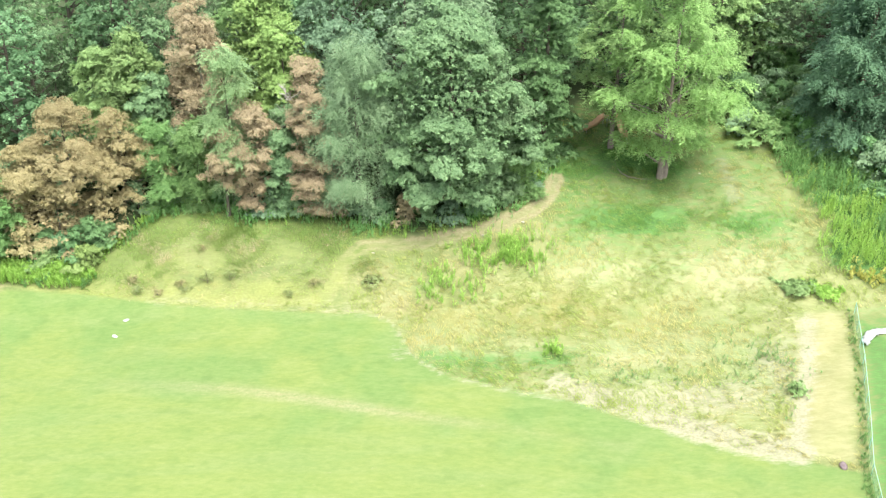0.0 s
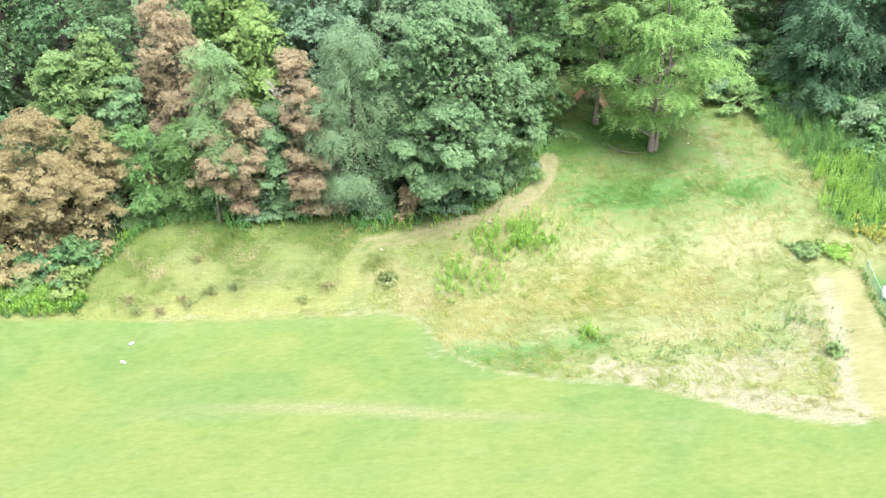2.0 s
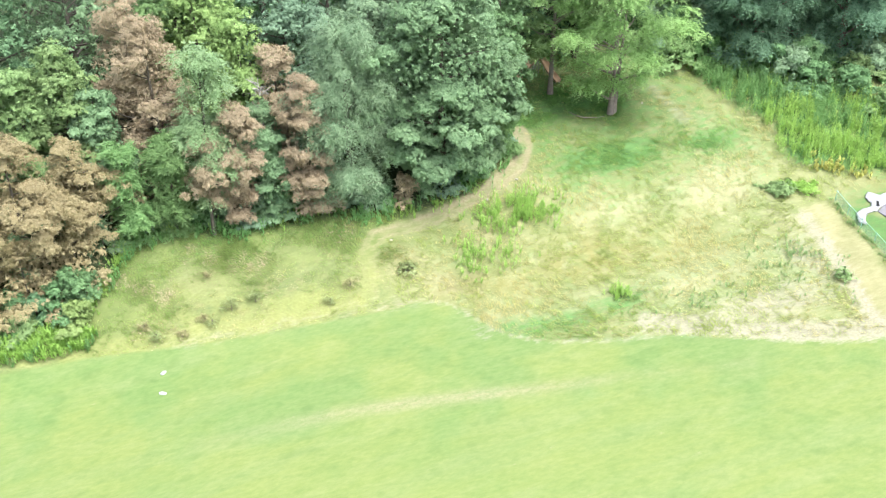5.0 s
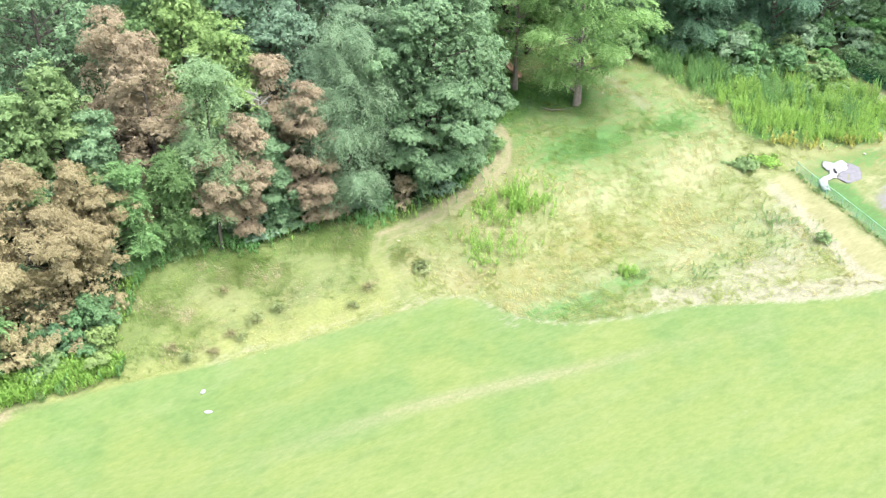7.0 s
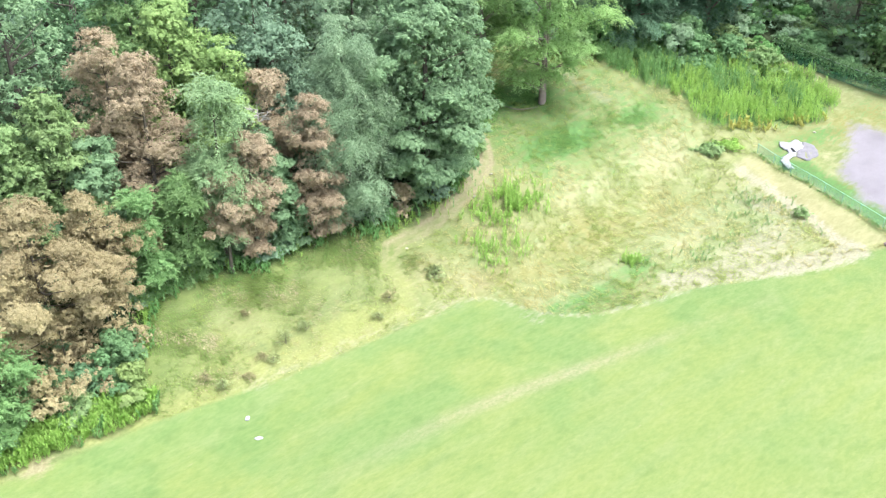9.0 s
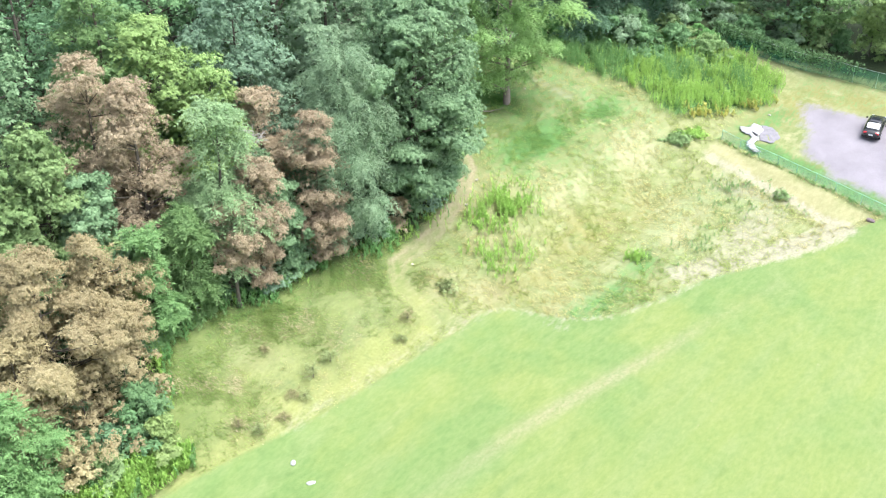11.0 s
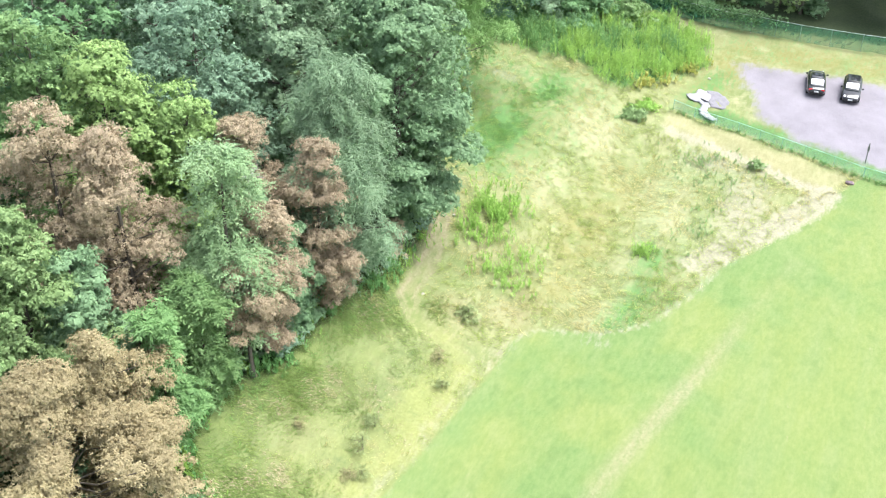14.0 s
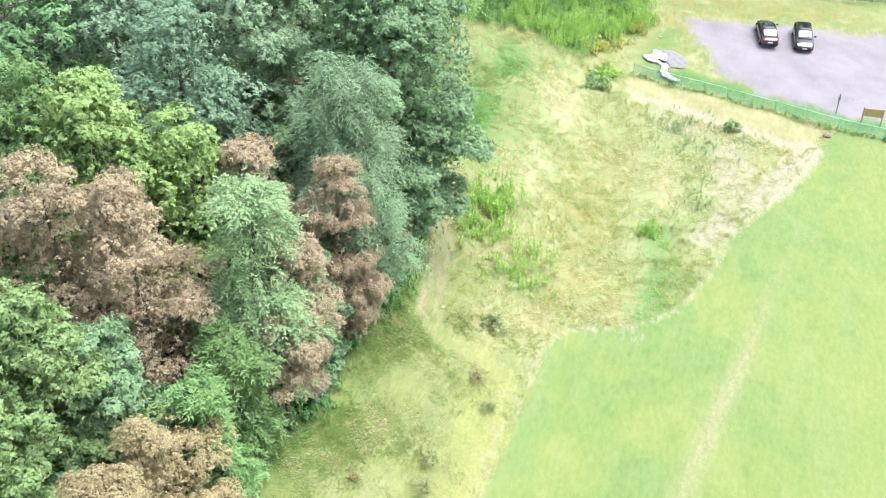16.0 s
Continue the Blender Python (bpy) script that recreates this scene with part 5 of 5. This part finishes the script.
def crumpled(name, outline, mat, high, seed, label, parent=None, origin=(0, 0)):
    """A crumpled sheet that lies on the ground within an outline."""
    xs, ys = [p[0] for p in outline], [p[1] for p in outline]
    X, Y = np.meshgrid(np.arange(min(xs), max(xs), 0.13), np.arange(min(ys), max(ys), 0.13))
    ok = region(X.ravel(), Y.ravel(), outline, 0.25).reshape(X.shape)
    Z = land(X, Y) + 0.05 + high * np.clip(ok * 1.4, 0, 1) * (0.55 + 0.45 * np.abs(wobble(X, Y, 2.6, seed)) + 0.35 * wobble(X, Y, 6.0, seed + 2))
    bm, verts = bmesh.new(), {}
    for i in range(X.shape[0] - 1):
        for j in range(X.shape[1] - 1):
            if min(ok[i, j], ok[i + 1, j], ok[i, j + 1], ok[i + 1, j + 1]) > 0.3:
                q = []
                for a, b in ((i, j), (i, j + 1), (i + 1, j + 1), (i + 1, j)):
                    if (a, b) not in verts:
                        verts[a, b] = bm.verts.new((X[a, b], Y[a, b], Z[a, b]))
                    q.append(verts[a, b])
                bm.faces.new(q)
    bmesh.ops.recalc_face_normals(bm, faces=bm.faces[:])
    bmesh.ops.solidify(bm, geom=bm.faces[:], thickness=0.02)
    for f in bm.faces:
        f.smooth = True
    return tagged(part(name, bm, mat, parent), label, "sheet")


crumpled("plastic_sheet", [(34.7, 63.9), (35.3, 63.0), (36.3, 63.1), (36.0, 62.2), (35.2, 61.6), (34.2, 61.7), (33.4, 61.3), (32.8, 61.5), (32.1, 61.2), (31.2, 60.1), (31.0, 60.7), (31.7, 61.8), (32.6, 62.1), (33.3, 62.0), (33.9, 62.5), (34.0, 63.3)], WHITE, 0.2, 1.0, "crumpled white plastic sheet lying in grass")
slab = crumpled("broken_slab", [(36.4, 62.3), (36.4, 61.2), (35.7, 60.4), (34.9, 59.8), (33.5, 60.0), (33.4, 61.2), (34.4, 61.7), (35.3, 61.8)], CONCRETE, 0.12, 5.0, "grey broken concrete slab beside plastic sheet")
slab["category"] = "slab"
# black strip added as the shadow in a gap of the sheet
hole = part("dark_panel", box(bmesh.new(), (1.0, 0.2, 0.05), (34.1, 62.0, float(land(34.1, 62.0)) + 0.27), (8, 4, 50), 0.01), BLACK_PLASTIC)
tagged(hole, "black strip painted in for a shadowed gap in the white sheet", "panel")


def stone(name, label, x, y, size, mat, seed, category="stone", group=""):
    bm = bmesh.new()
    bmesh.ops.create_icosphere(bm, subdivisions=2, radius=0.5)
    rg = random.Random(seed)
    for v in bm.verts:
        v.co *= 1 + 0.28 * noise.noise(v.co * 2.3 + Vector((seed * 3.1, 0, 0)))
        v.co = Vector((v.co.x * size[0], v.co.y * size[1], max(v.co.z, -0.25) * size[2]))
    ob = part(name, bm, mat)
    ob.location, ob.rotation_euler = (x, y, float(land(x, y)) + 0.14 * size[2]), (0, 0, rg.uniform(0, 6))
    return tagged(ob, label, category, group)


stone("flat_stone", "flat white stone slab on the mown lawn", -24.6, 65.5, (0.50, 0.32, 0.16), WHITE, 1, group="white stones on the lawn")
stone("flat_stone", "flat white stone slab on the mown lawn", -25.0, 63.6, (0.56, 0.3, 0.16), WHITE, 2, group="white stones on the lawn")
stone("rock", "small dull purple rock at the lawn's corner", 25.3, 47.9, (0.75, 0.5, 0.35), ROCK, 3, "rock")
for j, (x, y) in enumerate([(3.6, 73.9), (-5.6, 72.0), (7.0, 75.4), (38.9, 62.6), (23.2, 81.6)]):
    stone("stone", "small pale stone lying in the grass", x, y, (0.34, 0.24, 0.18), PALE_STONE, 10 + j, group="scattered stones")

# signboard, post and banner by the car park
sign = new("signboard")
sign.location = (27.9, 44.4, float(land(27.9, 44.4)))
tagged(sign, "wooden notice board on two posts", "sign")
for s_ in (-0.75, 0.75):
    part("leg", box(bmesh.new(), (0.1, 0.1, 1.55), (0.1 * s_, s_, 0.72), bevel=0.01), WOOD, sign)
part("board", box(bmesh.new(), (0.06, 1.4, 0.72), (-0.05, 0, 1.08), (0, 0, 0), 0.01), WOOD, sign, "tan wooden board")
pole = new("marker_post")
pole.location = (28.9, 47.1, float(land(28.9, 47.1)))
tagged(pole, "thin grey metal marker post in grass", "post")
part("shaft", rod(bmesh.new(), (0, 0, -0.1), (0, 0, 1.9), 0.04), POST, pole)
part("plate", box(bmesh.new(), (0.03, 0.18, 0.4), (0, 0, 1.4), bevel=0.005), POST, pole)
banner = new("fence_banner")
banner.location = (25.55, 42.0, float(land(25.6, 42)))
tagged(banner, "cyan and white cloth banner hung on the fence", "banner")
part("upper_band", box(bmesh.new(), (0.02, 3.2, 0.3), (-0.1, 0, 0.70), (0, 0, -11), 0.005), WHITE, banner, "white upper band")
part("lower_band", box(bmesh.new(), (0.02, 3.2, 0.5), (-0.1, 0, 0.28), (0, 0, -11), 0.005), CYAN, banner, "cyan lower band")

# fallen branch and old slides under the trees
limbs = [[((0, 0, 0.1), 0.05), ((0.5, -0.7, 0.1), 0.045), ((1.5, -1.1, 0.08), 0.03), ((2.4, -1.1, 0.06), 0.012)], [((0.5, -0.7, 0.1), 0.03), ((0.3, -1.3, 0.08), 0.012)], [((0, 0, 0.1), 0.04), ((-0.3, 1.0, 0.2), 0.03), ((-0.4, 1.9, 0.5), 0.01)]]
branch = new("fallen_branch", tubes("fallen_branch", limbs, BARK_PALE))
branch.location = (16.3, 81.9, float(land(16.3, 81.9)))
tagged(branch, "bare pale branch lying on the grass", "branch")


def slide(x, y, turn, length, high, label):
    """A wavy chute with raised rims, on two legs, with a ladder behind."""
    base = new("playground_slide")
    base.matrix_world = pose(x, y, float(land(x, y)), 0, 0, turn)
    tagged(base, label, "slide", "old slides under the trees")
    bm, rows = bmesh.new(), []
    for k in range(15):
        s = k / 14
        z = 0.28 + (high - 0.28) * (s * s * (3 - 2 * s)) + 0.10 * math.sin(s * 9.0)
        rows.append([bm.verts.new((length * s, yy, z + up)) for yy, up in ((-0.36, 0.26), (-0.33, 0.27), (-0.27, 0.02), (0, 0), (0.27, 0.02), (0.33, 0.27), (0.36, 0.26))])
    for a, b in zip(rows, rows[1:]):
        for j in range(6):
            bm.faces.new((a[j], a[j + 1], b[j + 1], b[j])).smooth = True
    bmesh.ops.recalc_face_normals(bm, faces=bm.faces[:])
    bmesh.ops.solidify(bm, geom=bm.faces[:], thickness=0.03)
    part("chute", bm, SLIDE, base, "faded orange plastic chute")
    for yy in (-0.3, 0.3):
        part("leg", rod(bmesh.new(), (length * 0.97, yy, 0), (length * 0.97, yy, high), 0.035), STEEL, base)
        part("foot", rod(bmesh.new(), (0.15, yy * 0.8, 0), (0.15, yy * 0.8, 0.36), 0.03), STEEL, base)
        part("ladder_rail", rod(bmesh.new(), (length * 1.25, yy, 0), (length * 1.0, yy, high + 0.2), 0.025), STEEL, base)
    for k in range(5):
        s = (k + 1) / 6
        part("rung", rod(bmesh.new(), (length * (1.25 - 0.2 * s), -0.3, high * s), (length * (1.25 - 0.2 * s), 0.3, high * s), 0.02), STEEL, base)
    return base


slide(17.3, 87.2, 100, 2.8, 1.6, "faded orange playground slide behind a trunk")
slide(13.6, 88.7, 30, 2.6, 1.1, "old orange playground slide in the shade")


# ---- cars ----
PAINT = plain("black_car_paint", (0.012, 0.012, 0.014), 0.12, 0.0, 0.1)
PAINT.node_tree.nodes["Principled BSDF"].inputs["Coat Weight"].default_value = 1.0
GLASS = plain("tinted_car_glass", (0.02, 0.024, 0.028), 0.04, 0.0, 0.05)
# pale colour in place of the sky's reflection on a car window
SKY_GLARE = plain("painted_sky_reflection", (0.78, 0.79, 0.82), 0.35, 0.0, 0.05)
RUBBER = plain("tyre_rubber", (0.02, 0.02, 0.02), 0.9)
ALLOY = plain("wheel_alloy", (0.5, 0.5, 0.52), 0.35, 0.9)
RED_LAMP = plain("red_lamp_glass", (0.5, 0.015, 0.02), 0.15)
CLEAR_LAMP = plain("clear_lamp_glass", (0.5, 0.5, 0.52), 0.15)
PLATE = plain("plate", (0.75, 0.75, 0.75), 0.5, 0, 0.05)


def hull(stations, low_turn=0.0, high_turn=360.0, lift=0.0, thick=0.0, square=0.55, sides=28):
    """A smooth skin through rounded cross-sections (x, half width, z below, z above); part of the way round for panels."""
    bm, rows = bmesh.new(), []
    whole = high_turn - low_turn >= 360
    turns = [radians(low_turn + (high_turn - low_turn) * j / sides) for j in range(sides if whole else sides + 1)]
    fine_x = np.linspace(stations[0][0], stations[-1][0], 4 * len(stations))
    cols = [np.interp(fine_x, [q[0] for q in stations], [q[j] for q in stations]) for j in (1, 2, 3)]
    cols = [np.convolve(np.pad(v, 2, mode="edge"), (0.12, 0.23, 0.3, 0.23, 0.12), mode="valid") for v in cols]
    for px, w, z0, z1 in zip(fine_x, *cols):
        ring = []
        for t in turns:
            cs, sn = math.cos(t), math.sin(t)
            ring.append(bm.verts.new((px, (w + lift) * math.copysign(abs(cs) ** square, cs), (z0 + z1) / 2 + ((z1 - z0) / 2 + lift) * math.copysign(abs(sn) ** square, sn))))
        rows.append(ring)
    for p, q in zip(rows, rows[1:]):
        for j in range(len(turns) if whole else len(turns) - 1):
            i_ = (j + 1) % len(turns)
            bm.faces.new((p[j], p[i_], q[i_], q[j]))
    if whole:
        bm.faces.new(rows[0])
        bm.faces.new(rows[-1])
    bmesh.ops.recalc_face_normals(bm, faces=bm.faces[:])
    if thick:
        bmesh.ops.solidify(bm, geom=bm.faces[:], thickness=thick)
    for f in bm.faces:
        f.smooth = True
    return bm


def car(label, x, y, turn, hatch, bright):
    """A car of 4.4 m, nose to +x. bright: 'rear' or 'front', the window that is painted pale as if it mirrored the sky.
    """
    base = new("car")
    base.matrix_world = pose(x, y, float(land(x, y)), 0, -math.degrees(math.atan(0.089)) * (1 if abs(turn) < 90 else -1), turn)
    tagged(base, label, "car", "cars in the gravel lot")
    L = 2.2
    tail = 0.98 if not hatch else 1.02
    part("body", hull([(-L, 0.60, 0.36, 0.74), (-2.1, 0.74, 0.28, tail - 0.06), (-1.75, 0.82, 0.24, tail), (-0.9, 0.85, 0.22, 1.0), (0.2, 0.85, 0.22, 0.99), (1.0, 0.84, 0.22, 0.95), (1.6, 0.81, 0.24, 0.87), (1.98, 0.72, 0.28, 0.77), (L, 0.56, 0.36, 0.62)], square=0.5), PAINT, base, "glossy black body")
    back, top_b = (-1.75, -0.85) if not hatch else (-2.05, -1.25)
    rear = [(back, 0.58, 0.86, 0.98), (back * 0.6 + top_b * 0.4, 0.66, 0.86, 1.16), (top_b, 0.66, 0.86, 1.40)]
    mid_ = [(top_b, 0.66, 0.86, 1.40), ((top_b + 0.2) / 2, 0.67, 0.86, 1.46), (0.2, 0.66, 0.86, 1.42)]
    nose = [(0.2, 0.66, 0.86, 1.42), (0.7, 0.68, 0.86, 1.18), (1.15, 0.60, 0.86, 0.95)]
    part("cabin", hull(rear + mid_[1:] + nose[1:], square=0.6), GLASS, base, "dark tinted windows")
    part("roof", hull(mid_, 32, 148, 0.015, 0.02, 0.6), PAINT, base)
    if not hatch:
        part("sunroof", box(bmesh.new(), (0.55, 0.7, 0.02), (-0.2, 0, 1.475), bevel=0.008), GLASS, base)
    part("windscreen", hull([(0.34, 0.66, 0.86, 1.345), (0.98, 0.635, 0.86, 1.045)], 42, 138, 0.02, 0.01, 0.6), SKY_GLARE if bright == "front" else GLASS, base, "windscreen painted pale as reflected sky" if bright == "front" else "")
    b0, b1 = back * 0.82 + top_b * 0.18, back * 0.12 + top_b * 0.88
    zr = lambda v: float(np.interp(v, [q[0] for q in rear], [q[3] for q in rear]))
    part("rear_window", hull([(b0, 0.62, 0.86, zr(b0)), ((b0 + b1) / 2, 0.66, 0.86, zr((b0 + b1) / 2)), (b1, 0.66, 0.86, zr(b1))], 42, 138, 0.02, 0.01, 0.6), SKY_GLARE if bright == "rear" else GLASS, base, "rear window painted pale as reflected sky" if bright == "rear" else "")
    for wx in (-1.38, 1.38):
        for s in (-1, 1):
            tyre = part("wheel", rod(bmesh.new(), (wx, s * 0.64, 0.32), (wx, s * 0.84, 0.32), 0.32, 20), RUBBER, base, "black tyre")
            part("rim", rod(bmesh.new(), (wx, s * 0.84, 0.32), (wx, s * 0.852, 0.32), 0.2, 12), ALLOY, tyre)
    for s in (-1, 1):
        part("headlight", box(bmesh.new(), (0.30, 0.24, 0.11), (1.95, s * 0.52, 0.70), (0, 24, -s * 20), 0.04), CLEAR_LAMP, base)
        part("tail_light", box(bmesh.new(), (0.12, 0.36, 0.17), (-L + 0.10, s * 0.52, 0.80), (0, -14, s * 14), 0.03), RED_LAMP, base)
        part("mirror", box(bmesh.new(), (0.14, 0.2, 0.13), (0.72, s * 0.93, 1.0), (0, 0, s * 10), 0.03), PAINT, base)
    part("front_plate", box(bmesh.new(), (0.02, 0.42, 0.13), (L + 0.005, 0, 0.5), (0, 8, 0)), PLATE, base)
    part("rear_plate", box(bmesh.new(), (0.02, 0.42, 0.13), (-L - 0.012, 0, 0.66)), PLATE, base)
    part("front_bumper", box(bmesh.new(), (0.12, 1.2, 0.2), (L - 0.05, 0, 0.36), bevel=0.04), BLACK_PLASTIC, base)
    part("rear_bumper", box(bmesh.new(), (0.12, 1.25, 0.22), (-L + 0.03, 0, 0.4), bevel=0.04), BLACK_PLASTIC, base)
    return base


car("black sedan parked on gravel with red tail lights", 41.0, 53.0, 8, False, "rear")
car("black compact car parked nose out on gravel", 40.8, 49.75, 183, True, "front")
